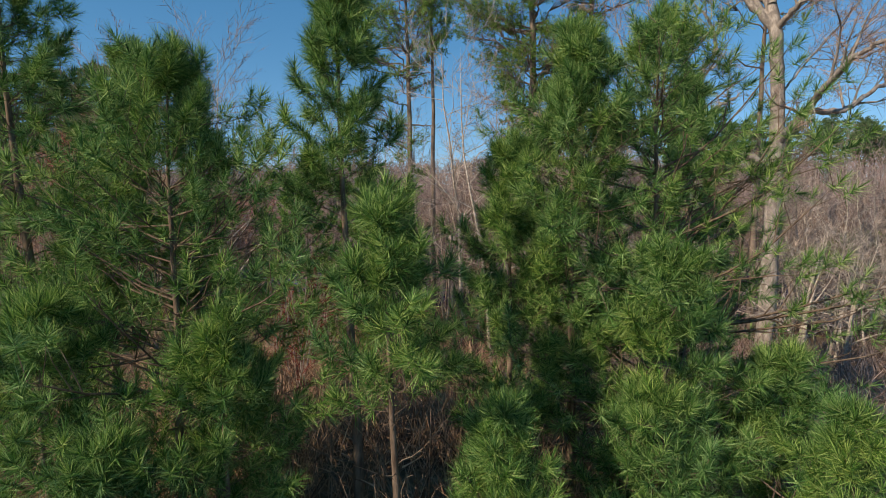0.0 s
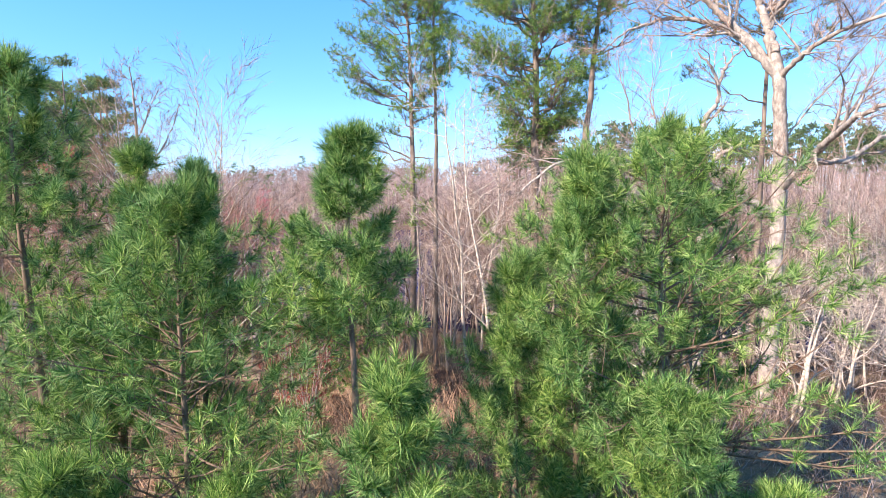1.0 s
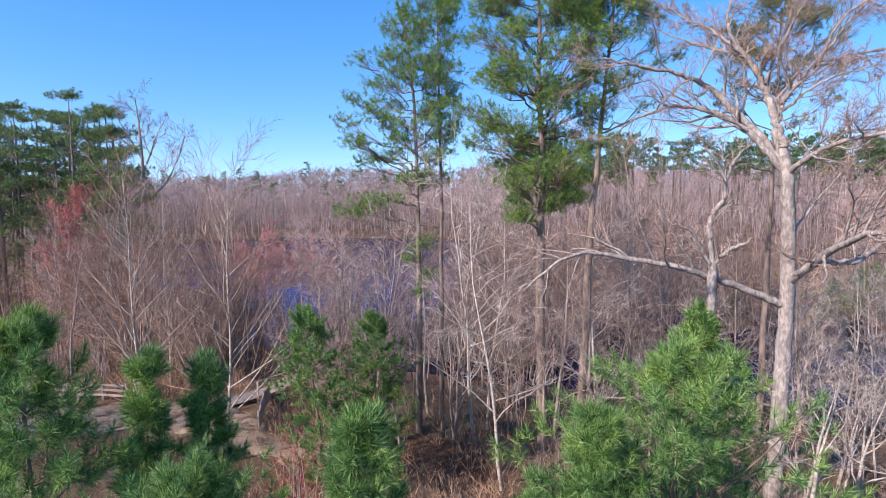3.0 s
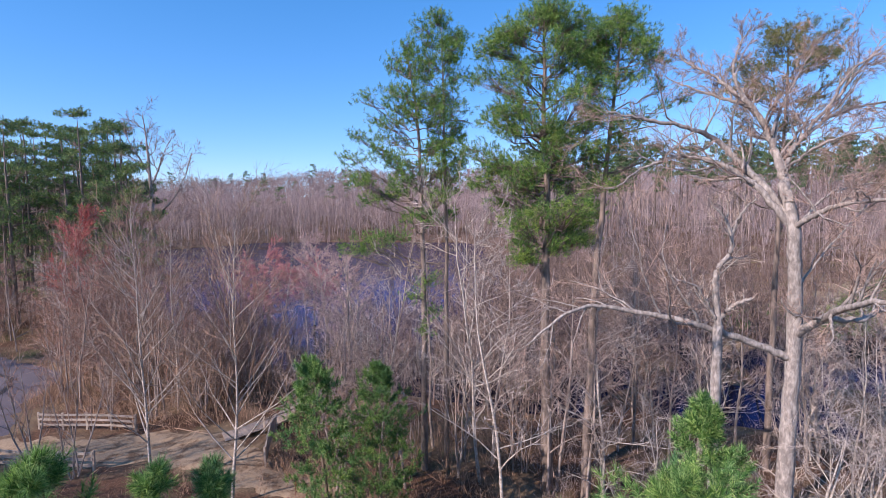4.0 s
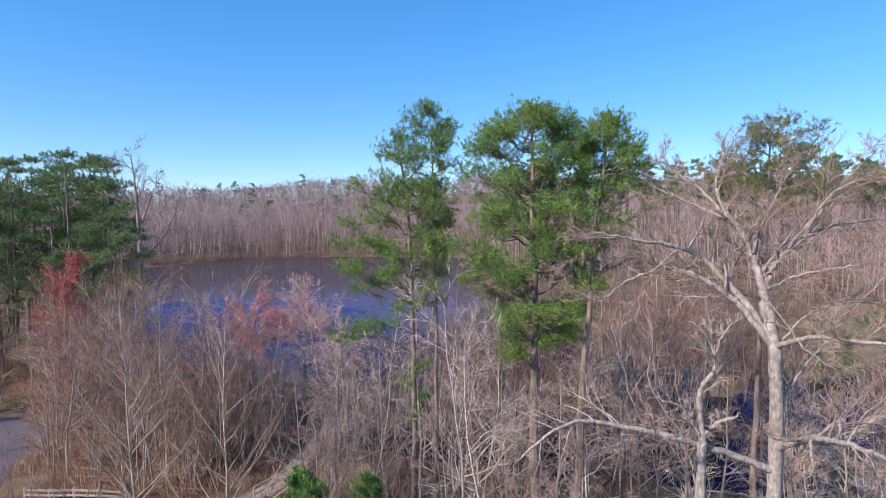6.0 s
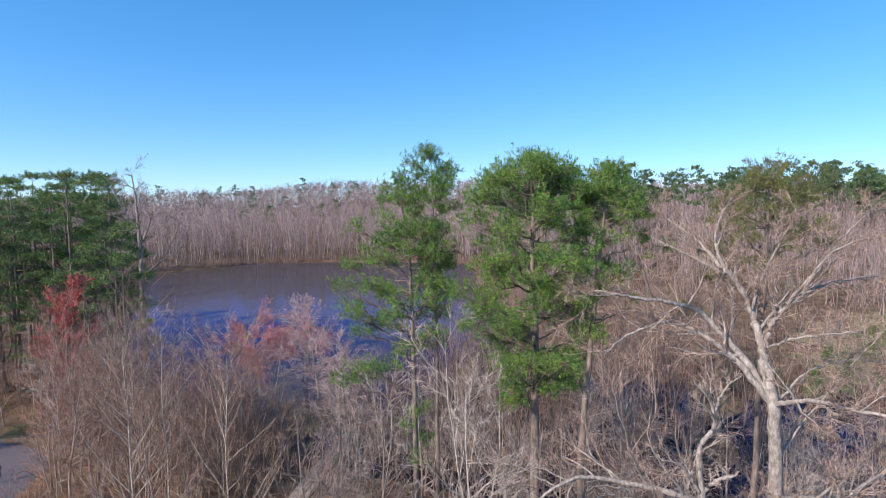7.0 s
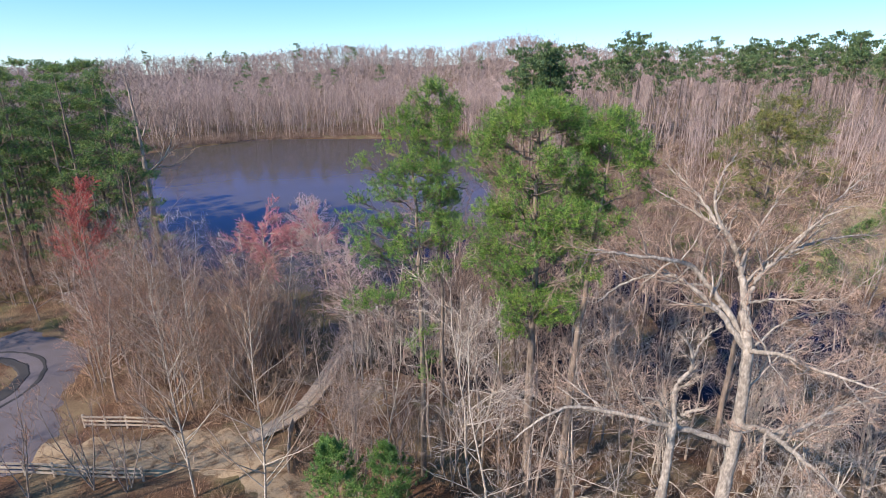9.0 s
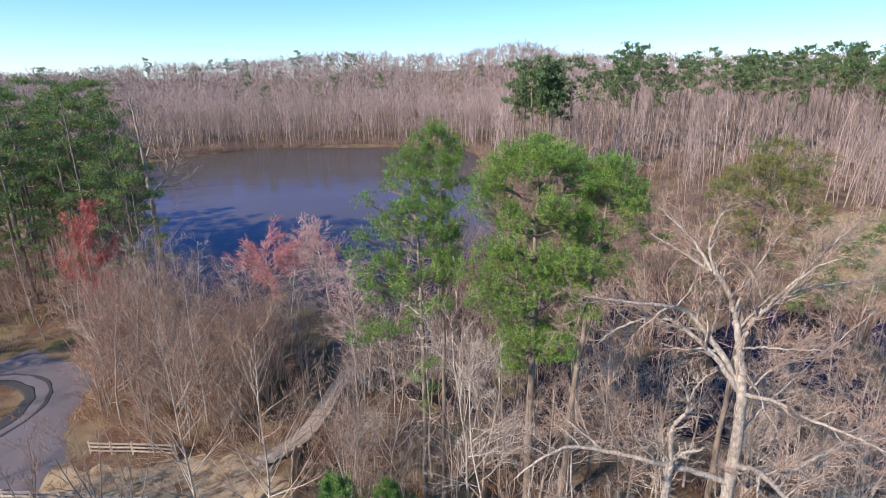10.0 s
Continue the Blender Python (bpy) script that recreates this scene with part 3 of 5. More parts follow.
strip("path", [(-48, 29), (-38, 29.3), (-30, 29.8), (-22, 30.2), (-15, 30.2), (-10, 28), (-6, 25), (0, 20.5), (6, 17), (12, 15.5), (20, 15)], [3, 3.4, 3.6, 3.8, 5.0, 4.0, 2.6, 2.2, 2.2, 2, 2], M_SAND, 0.04, "pale sandy footpath strewn with leaves", "path", 0.3)
strip("path_bank", [(6, 8.5), (8, 10), (11, 12.5), (14, 15)], [2.0, 3, 3, 2.5], M_SAND, 0.04, "pale sandy clearing with leaf litter", "path", 0.4, 3)
strip("meadow", [(50, 62), (58, 73), (68, 86), (84, 97), (118, 106)], [5, 13, 17, 17, 20], M_GRASS, 0.05, "tan and green winter grass bank", "meadow", 1.0, 4)

# ---- tall pines by the pond ----
TALL = "tall pines by the pond"
tall_pine("tall_pine", 11, [(-1.75, 28.2, -0.3), (-1.72, 28.2, 8), (-1.85, 29, 13), (-1.95, 29.5, 18), (-2.3, 29.6, 21), (-2.8, 29.6, 22.9)], 0.20,
          [(22.6, 0.6, 4, 0.66), (21.6, 1.2, 6, 0.72), (20.4, 1.9, 7, 0.78), (19.1, 2.1, 7, 0.8), (17.8, 2.3, 7, 0.82), (16.4, 2.6, 7, 0.9), (15.1, 2.3, 6, 0.85), (13.8, 1.7, 4, 0.75)],
          "tall thin pine with sparse drooping green clumps", TALL,
          pads=[(-3.0, 0, 12.2, 1.3), (-2.2, -0.5, 12.6, 1.05), (-3.6, -0.5, 12.0, 0.95), (-1.3, -0.6, 12.7, 0.8), (-3.9, 0.4, 16.9, 0.95), (-3.0, -1.2, 15.6, 0.95), (-3.2, 0, 18.1, 0.9), (-3.4, 0.2, 15.8, 1.0), (-2.7, -0.8, 14.7, 0.9), (-2.6, 0, 20.1, 0.8), (-1.2, -1.6, 18.6, 0.85), (-1.9, -1.4, 17.0, 0.9), (0.9, -1.5, 17.4, 0.8), (-0.6, -1.9, 15.8, 0.85), (1.2, -1.0, 19.4, 0.75), (0.3, -0.4, 10.4, 0.75), (-0.4, -0.4, 9.6, 0.7), (0.4, 0, 8.8, 0.7), (0, -0.5, 7.9, 0.65)],
          bare=[(17.2, 2.2, -0.3, 0.1), (13.9, 1.6, -0.6, -0.1), (11.2, 1.3, 0.4, 0.2)], full=25)
tall_pine("tall_pine", 12, [(-0.55, 28.4, -0.3), (-0.5, 28.4, 11.4), (-0.65, 28.8, 18), (-0.8, 29, 24)], 0.15,
          [(24.0, 0.4, 4, 0.66), (23.2, 0.9, 7, 0.75), (22.2, 1.1, 7, 0.75), (21.1, 1.1, 6, 0.7), (19.9, 1.35, 6, 0.75), (18.5, 1.0, 5, 0.65), (17.2, 0.8, 4, 0.6), (15.9, 0.7, 3, 0.55)],
          "tall slender pine with a narrow green crown", TALL, pads=[(-1.6, 0, 19.8, 0.7), (0.8, -0.3, 22.6, 0.6), (-0.4, -0.4, 14.6, 0.45)], bare=[(18.8, 1.8, 0, 0.05), (15.2, -0.9, -0.5, 0.1)], full=28)
tall_pine("tall_pine", 13, [(4.6, 26.3, -0.3), (4.42, 26.4, 6), (4.4, 26.6, 14.5), (4.3, 26.8, 18.6), (4.2, 26.8, 23.4)], 0.29,
          [(23.3, 0.8, 5, 1.0), (22.8, 2.0, 10, 1.0), (21.8, 2.9, 10, 1.0), (20.6, 3.1, 6, 0.95), (19.2, 2.9, 5, 0.95), (17.8, 3.1, 7, 1.1), (16.6, 3.1, 7, 1.1), (15.3, 2.7, 7, 1.05), (14.0, 2.3, 7, 1.05), (12.9, 1.8, 6, 0.95), (12.0, 1.3, 4, 0.85)],
          "tall broad-crowned green pine with reddish trunk", TALL,
          pads=[(-3.1, 0, 20.6, 1.1), (-2.6, -0.6, 21.6, 1.0), (-3.6, 0, 17.1, 1.25), (-2.5, -0.6, 16.1, 1.0), (0.6, -3.6, 14.4, 1.1), (1.0, -4.2, 18.9, 1.15), (1.5, -0.8, 12.7, 1.0), (2.3, 0, 21.4, 1.0), (-0.5, -2.6, 18.0, 1.0), (1.7, -1.8, 16.9, 0.9), (-1.4, -2.3, 20.0, 1.05), (1.5, -2.4, 20.2, 1.05), (0.2, -2.9, 20.9, 1.0), (-2.0, -1.6, 18.7, 0.95), (2.2, -1.2, 18.9, 1.0)],
          bare=[(19.6, -1.6, -0.6, 0.8), (15.6, -2.2, -0.6, 0.3), (12.0, 1.2, 0.8, 0.3)], full=34)
tall_pine("tall_pine", 14, [(6.2, 25, -0.3), (6.35, 25, 9), (6.75, 25.2, 14), (7.1, 25.4, 18.3), (7.6, 25.4, 22.5)], 0.23,
          [(22.5, 0.6, 5, 0.85), (21.9, 1.3, 8, 0.85), (21.0, 1.5, 6, 0.8), (19.8, 1.4, 4, 0.7), (18.4, 1.2, 4, 0.65), (17.2, 1.0, 3, 0.6), (15.8, 0.8, 2, 0.5)],
          "tall leaning pine with a dense rounded green crown", TALL,
          pads=[(1.6, -0.3, 20.9, 0.8), (1.9, 0, 19.7, 0.55), (-1.2, 0, 19.6, 0.85), (-1.1, -0.5, 18.4, 0.85), (-0.7, -1.0, 16.9, 0.8), (1.9, -0.2, 16.9, 0.4), (3.2, 0, 19.3, 0.5), (2.4, 0.1, 19.0, 0.4)],
          bare=[(15.6, 2.4, -0.2, 1.0), (17.4, 2.2, -0.8, 0.3), (16.2, -1.0, 0.5, 0.4)], full=30)
tall_pine("tall_pine", 15, [(16.7, 28.2, -0.3), (16.7, 28.2, 12), (16.8, 28.2, 23)], 0.19,
          [(23.0, 0.7, 5, 0.75), (22.2, 1.6, 8, 0.85), (21.2, 2.2, 9, 0.85), (20.1, 2.1, 7, 0.8), (18.8, 1.5, 4, 0.7)],
          "tall pine with a thin browning crown", TALL, pads=[(-2.6, 0, 21.3, 0.8), (1.9, -0.4, 22.0, 0.8), (-3.8, 0, 15.7, 0.75), (-3.0, -0.4, 17.6, 0.8), (2.6, 0, 17.8, 0.8), (-1.8, 0.6, 18.4, 0.8), (3.0, -0.3, 19.4, 0.8), (-2.4, 0, 19.2, 0.8), (1.6, 0.4, 16.8, 0.7)], bare=[(17.4, -1.8, -0.4, 0.6), (18.2, 1.6, -0.6, 0.5), (15.8, 1.4, 0.6, 0.5)], mat=M_DRY_NEEDLE, full=25)

# ---- young pines round the start ----
FRONT_PINES = (
    (21, -3.48, 6.7, 8.9, 2.6, 0.1, "bushy young green pine on the bank"),
    (22, -1.2, 7.15, 9.72, 1.3, 0.62, "slim young pine with a bare lower trunk"),
    (23, 2.0, 8.0, 9.45, 1.7, 0.2, "young bluish-green pine on the bank"),
    (24, 3.55, 8.4, 9.95, 3.6, 0.1, "broad young green pine with long low branches"),
    (25, -5.95, 7.6, 10.9, 1.6, 0.25, "young pine with dark bare lower branches"),
    (26, -0.45, 5.4, 7.2, 1.4, 0.52, "short bright green young pine"),
    (27, 0.6, 5.2, 4.9, 1.2, 0.1, "low young pine bush with bright tufts"),
    (28, -4.2, 5.4, 6.0, 1.7, 0.1, "low bushy young pine"),
    (29, 4.4, 6.6, 5.2, 1.6, 0.1, "low young pine with spreading tufts"),
    (40, -2.4, 5.7, 5.9, 1.5, 0.1, "low bushy young pine"),
    (44, 2.9, 6.6, 6.6, 1.7, 0.12, "low spreading young pine"),
    (45, -3.2, 4.8, 5.0, 1.4, 0.1, "low bright green pine bush"),
    (30, 1.0, 7.8, 8.0, 1.4, 0.2, "small grey-green young pine"),
)
BACK_PINES = (
    (31, -5.4, 21.6, 8.35, 2.0, 0.1, "bright green young pine at the foot of tall pines"),
    (32, -3.05, 20.8, 8.1, 2.0, 0.1, "young pine with shade-dark needles at the foot of tall pines"),
    (33, -5.6, 8.7, 9.8, 0.7, 0.3, "slender dark young pine"),
    (35, -4.75, 9.95, 9.5, 0.9, 0.2, "narrow bright green young pine"),
    (37, 0.7, 6.0, 4.6, 1.3, 0.1, "low bright green pine bush"),
    (39, 4.6, 5.6, 4.7, 1.4, 0.1, "low bright green pine bush"),
    (36, 5.55, 12.0, 10.1, 1.5, 0.15, "yellowish young pine standing behind the others"),
    (38, 2.5, 6.2, 4.9, 1.7, 0.1, "low bright green pine bush"),
)
for seed, x, y, top, spread, first, word in FRONT_PINES + BACK_PINES:
    z = lie(x, y)
    far = y > 10
    put(young_pine("young_pine", seed, top - z, spread, word, first=first, taper=2.3 if seed == 24 else 1.7, mat=M_SHADED_YOUNG if seed == 32 else None, count=44 if far else 62, needle=0.19 if far else 0.215, width=0.018 if far else 0.0095, gap=0.27 if far else 0.22 if seed in (21, 23) else 0.25 if seed == 24 else 0.33), x, y, z, seed * 37)

# ---- pine stand on the far side of the loop ----
LEFT = "pine stand beside the pond"


def stand_pine(seed, height, crown, spread, label):
    """A pine of the stand, its foot at its own origin."""
    k = np.linspace(crown, 1.0, max(5, int((1 - crown) * height / 1.9)))
    rows = [(z * height, spread * (0.25 + 0.75 * math.sin(min(1.0, (1.02 - z) / (1 - crown) * 1.6) * 1.57)), 3, spread * 0.37) for z in k]
    return tall_pine("stand_pine", seed, [(0, 0, -0.3), (0.2, 0.1, height * 0.5), (0, 0.2, height)], 0.011 * height, rows, label, LEFT, mat=M_STAND_NEEDLE, needle=0.3, width=0.055, count=8, full=14, flat=0.34, whole=True)


stand = [stand_pine(41, 24.0, 0.42, 3.7, "dark green pine with layered boughs in a stand"), stand_pine(42, 22.5, 0.34, 3.6, "dark green pine in a stand by the water"), stand_pine(43, 16.0, 0.36, 3.2, "dense dark green pine in a stand")]
STAND_EDGE = ((0, -44.2, 62, 1.04), (1, -47.5, 64, 1.03), (1, -51, 60, 1.05), (2, -38.6, 62, 1.2), (2, -49.5, 57, 0.9), (0, -54, 66, 1.02), (2, -46, 59, 0.75), (1, -57, 61, 1.02), (0, -61, 68, 1.0), (2, -54, 58, 1.0), (1, -64, 75, 0.97), (0, -70, 84, 0.97), (1, -76, 92, 0.97), (2, -66, 66, 1.1), (2, -58, 57, 0.9), (0, -60, 62, 1.0))
# some stand out of view, added to cast shade on pond and loop
STAND_BACK = ((2, -52, 63, 1.1), (0, -58, 73, 1.0), (1, -67, 71, 1.0), (0, -72, 77, 1.0), (1, -63, 80, 0.95), (0, -78, 84, 1.0), (1, -70, 67, 1.0), (2, -41.5, 60.5, 1.0), (0, -41, 64.5, 0.9), (1, -45, 68, 0.95), (0, -50, 70, 1.0), (2, -36.5, 60, 1.0), (0, -55, 76, 1.0), (1, -59, 78, 1.0), (0, -52, 73.5, 0.95), (2, -55, 37, 0.85), (1, -59.5, 35, 0.8), (0, -66, 76.5, 1.03), (0, -61, 74, 1.04), (1, -73, 80, 1.06), (0, -80, 88, 1.0), (1, -48, 73, 1.0), (0, -82, 78, 1.05), (1, -77, 72, 1.05), (0, -88, 84, 1.0), (0, -63, 70.5, 1.0), (0, -49, 75, 1.08), (1, -53, 78, 1.14), (0, -45, 71, 1.05), (1, -57, 80.5, 1.15), (1, -43.5, 68, 1.1), (0, -61, 79, 1.08), (0, -51, 76.5, 1.06))
for k, (i, x, y, s) in enumerate(STAND_EDGE + STAND_BACK):
    (put if k in (0, 1, 3) else again)(stand[i], x, y, lie(x, y), k * 73, s)

# ---- evergreen shrubs on the far bank ----
shrub = tall_pine("evergreen_shrub", 51, [(0, 0, -0.3), (0, 0, 1.5), (0.1, 0, 2.9)], 0.06, [(0.7, 0.9, 5, 0.6), (1.5, 0.9, 5, 0.6), (2.3, 0.6, 4, 0.55), (2.9, 0.2, 2, 0.45)], "low rounded evergreen shrub on the grassy bank", "evergreen shrubs", mat=M_STAND_NEEDLE, needle=0.3, width=0.05, count=8, full=9, flat=0.7, whole=True)
for k, (x, y, size) in enumerate(((44, 62, 1.0), (49, 64, 1.2), (55, 63, 0.9), (60, 67, 1.3), (52, 71, 0.8), (66, 72, 1.1), (71, 84, 1.2), (40, 66, 0.8), (62, 60, 0.9), (78, 90, 1.3), (34, 70, 0.9), (42, 59, 0.9), (46, 60, 1.1), (51, 61, 0.9), (56, 60, 1.0), (38, 60, 1.1), (58, 72, 1.4), (64, 78, 1.2), (33, 62, 1.2))):
    (again if k else put)(shrub, x, y, lie(x, y), 50 * k, size)

# ---- the pale tree with long limbs ----


def limb_tree(name, label, limbs, seed, bark_mat, twig_mat, per=12, twigs=7, fine=0.009):
    rng = np.random.default_rng(seed)
    root = tree_root(name, label, "bare tree", "old bare trees")
    base = np.array(limbs[0][0][0])
    root.location = base
    c = Geo()
    for n, (line, r0, r1) in enumerate(limbs):
        q = np.array(line, float) - base
        k = np.linspace(0, len(q) - 1, 7 * (len(q) - 1) + 1)
        p = np.stack([np.interp(k, np.arange(len(q)), q[:, j]) for j in range(3)], 1)
        for _ in range(5):
            p[1:-1] = (p[:-2] + 2 * p[1:-1] + p[2:]) / 4
        p[1:] += rng.normal(size=(len(p) - 1, 3)) * (0.022 if n else 0.012)
        r = np.linspace(r0, r1, len(p)) * rng.uniform(0.94, 1.06, len(p)) * (0.52 if n else 0.53)
        g = Geo()
        g.tubes(p[None], r[None], 9)
        g.part("limb" if n else "trunk", bark_mat, root)
        if n:
            length = np.array([np.linalg.norm(np.diff(p, axis=0), axis=1).sum()])
            c.slot = 0
            a1 = sprout(rng, p[None], r[None], per, 0.2, 1.0, (0.4, 1.05), 0.42, 0.5, length)
            p1, q1 = grow(rng, *a1, 7, 0.2, 0.08, 0.2)
            c.tubes(p1, q1, 5)
            c.slot = 1
            a2 = sprout(rng, p1, q1, 9, 0.15, 1.0, (0.4, 1.0), 0.5, 0.42, a1[2])
            p2, q2 = grow(rng, *a2, 3, 0.16, 0.03, 0.3)
            c.tubes(p2, np.maximum(q2, fine), 3)
            a3 = sprout(rng, p2, q2, twigs, 0.1, 1.0, (0.4, 1.0), 0.6, 0.6, a2[2])
            p3, q3 = grow(rng, *a3, 1, 0.25, 0.03, 0.4)
            c.slivers(rng, p3, np.maximum(q3, fine * 0.75))
    c.part("crown", [bark_mat, twig_mat], root)
    return root


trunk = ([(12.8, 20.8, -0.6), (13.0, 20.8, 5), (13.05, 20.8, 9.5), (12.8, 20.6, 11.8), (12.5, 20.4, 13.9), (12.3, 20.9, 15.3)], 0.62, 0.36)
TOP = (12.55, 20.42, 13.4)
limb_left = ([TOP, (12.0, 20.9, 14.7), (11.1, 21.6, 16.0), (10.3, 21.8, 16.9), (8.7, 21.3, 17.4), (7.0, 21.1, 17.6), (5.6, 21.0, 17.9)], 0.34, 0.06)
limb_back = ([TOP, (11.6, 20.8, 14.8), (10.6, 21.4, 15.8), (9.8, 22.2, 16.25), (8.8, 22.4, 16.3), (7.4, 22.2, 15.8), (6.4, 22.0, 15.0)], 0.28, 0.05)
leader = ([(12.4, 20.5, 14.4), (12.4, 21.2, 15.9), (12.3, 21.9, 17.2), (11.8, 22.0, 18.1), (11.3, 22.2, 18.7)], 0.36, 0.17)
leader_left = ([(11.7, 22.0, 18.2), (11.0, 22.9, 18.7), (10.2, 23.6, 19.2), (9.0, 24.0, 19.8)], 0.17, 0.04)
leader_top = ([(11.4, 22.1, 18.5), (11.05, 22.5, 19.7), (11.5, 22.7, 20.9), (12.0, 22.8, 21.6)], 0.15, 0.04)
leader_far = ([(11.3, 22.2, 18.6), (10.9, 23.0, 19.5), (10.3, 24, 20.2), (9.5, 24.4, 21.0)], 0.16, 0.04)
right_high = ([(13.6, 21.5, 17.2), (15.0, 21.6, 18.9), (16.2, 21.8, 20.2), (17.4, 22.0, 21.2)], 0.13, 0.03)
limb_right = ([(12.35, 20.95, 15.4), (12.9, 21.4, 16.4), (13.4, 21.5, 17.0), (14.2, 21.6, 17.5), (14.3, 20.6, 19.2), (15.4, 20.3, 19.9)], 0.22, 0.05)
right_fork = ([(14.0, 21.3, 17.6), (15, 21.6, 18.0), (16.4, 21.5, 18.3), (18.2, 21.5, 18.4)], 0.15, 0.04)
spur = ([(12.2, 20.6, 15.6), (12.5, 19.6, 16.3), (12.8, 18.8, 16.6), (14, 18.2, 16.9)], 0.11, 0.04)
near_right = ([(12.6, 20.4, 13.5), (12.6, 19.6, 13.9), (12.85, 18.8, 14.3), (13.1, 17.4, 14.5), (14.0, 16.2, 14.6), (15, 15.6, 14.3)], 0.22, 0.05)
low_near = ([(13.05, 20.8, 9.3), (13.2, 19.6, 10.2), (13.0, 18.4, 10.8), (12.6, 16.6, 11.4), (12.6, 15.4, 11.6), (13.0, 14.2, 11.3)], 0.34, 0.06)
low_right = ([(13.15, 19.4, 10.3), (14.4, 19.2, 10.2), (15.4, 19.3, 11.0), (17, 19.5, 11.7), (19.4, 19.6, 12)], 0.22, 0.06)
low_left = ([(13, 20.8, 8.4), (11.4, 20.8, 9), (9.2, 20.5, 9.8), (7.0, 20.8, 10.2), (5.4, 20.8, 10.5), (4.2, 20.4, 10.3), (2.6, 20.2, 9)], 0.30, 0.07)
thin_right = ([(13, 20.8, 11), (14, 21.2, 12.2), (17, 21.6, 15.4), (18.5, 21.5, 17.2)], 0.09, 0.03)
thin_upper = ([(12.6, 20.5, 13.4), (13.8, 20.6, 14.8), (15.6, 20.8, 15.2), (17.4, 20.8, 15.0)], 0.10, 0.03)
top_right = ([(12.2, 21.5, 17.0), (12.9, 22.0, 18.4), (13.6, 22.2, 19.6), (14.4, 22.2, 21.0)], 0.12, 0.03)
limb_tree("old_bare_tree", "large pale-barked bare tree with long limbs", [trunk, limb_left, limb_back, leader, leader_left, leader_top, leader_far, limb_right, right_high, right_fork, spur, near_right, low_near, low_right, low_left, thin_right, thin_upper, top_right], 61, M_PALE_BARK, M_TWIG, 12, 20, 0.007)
stump = ([(9.9, 20.4, -0.6), (9.9, 20.4, 6), (9.9, 20.4, 8.3), (9.9, 20.4, 10)], 0.4, 0.32)
crooked_top = ([(9.9, 20.4, 9.8), (9.75, 20.4, 11.0), (9.7, 20.4, 11.9), (10.3, 20.4, 12.5), (10.2, 20.4, 13.6), (9.4, 20.4, 14.5)], 0.27, 0.07)
fork_up = ([(10.25, 20.4, 13.2), (10.6, 20.5, 14.0), (11.2, 20.5, 14.6)], 0.15, 0.05)
stub_left = ([(9.9, 20.4, 9.8), (9.4, 20.2, 10.6), (8.8, 20, 11.4), (8, 19.8, 11.6)], 0.13, 0.05)
stub_right = ([(9.9, 20.4, 10.0), (10.3, 20.2, 10.6), (11.0, 20, 10.9)], 0.17, 0.11)
limb_tree("old_bare_tree", "pale broken bare tree with crooked top", [stump, crooked_top, fork_up, stub_left, stub_right], 62, M_PALE_BARK, M_GREY_TWIG, 6, 8)
trunk_far = ([(-37.4, 65, -0.8), (-37.4, 65, 8.4), (-37.45, 65, 15.4)], 0.75, 0.5)
lead_far = ([(-37.45, 65, 15.2), (-37.6, 65, 20.2), (-37.9, 65.2, 23), (-38.1, 65, 25.6)], 0.42, 0.08)
reach_far = ([(-37.45, 65, 12.6), (-36, 64.6, 13.8), (-34.5, 64.5, 14.9), (-32.6, 64.4, 18.4), (-31.8, 64.4, 21.0)], 0.34, 0.09)
fork_far = ([(-37.5, 65, 16.5), (-36.5, 65.2, 18.8), (-36.0, 65.3, 20.6), (-34.6, 65.4, 23)], 0.26, 0.07)
side_far = ([(-37.5, 65, 18), (-38.6, 65, 20), (-40.1, 65.2, 22.3), (-40.6, 65.2, 23.6)], 0.2, 0.06)
limb_tree("old_bare_tree", "tall bare tree rising among dark pines", [trunk_far, lead_far, reach_far, fork_far, side_far], 63, M_GREY_BARK, M_TWIG, 9, 6, 0.02)

# ---- bare trees ----
rng = np.random.default_rng(5)
BIRCH = "saplings by the path"
b1 = bare_tree("pale_sapling", 71, 14.0, 0.088, "pale-barked bare sapling beside the sandy path", BIRCH, M_BIRCH_BARK, M_TAN_TWIG, 34, 8, 7, reach=0.36, angle=(0.55, 0.95), base=0.16, fine=0.008, wild=0.09, up=0.09)
put(b1, -15.75, 26.3, 0, 0)
b2 = bare_tree("pale_sapling", 72, 14.2, 0.088, "pale-barked leaning bare sapling beside the path", BIRCH, M_BIRCH_BARK, M_TAN_TWIG, 34, 8, 7, lean=0.05, reach=0.38, angle=(0.55, 0.95), base=0.14, fine=0.008, wild=0.09, up=0.09)
put(b2, -10.8, 24.5, 0, 90)
b3 = bare_tree("brown_sapling", 73, 9.0, 0.055, "brown multi-stemmed bare sapling beside the fence", BIRCH, M_GREY_BARK, M_BROWN_TWIG, 40, 5, 5, stems=4, reach=0.26, angle=(0.3, 0.7), fine=0.009)
put(b3, -22.4, 27.0, 0, 0)
again(b3, -20.2, 26.8, 0, 130, 0.95)
again(b3, -26.0, 26.0, 0, 200, 0.9)
again(b1, -19.5, 36.0, 0, 60, 0.95)

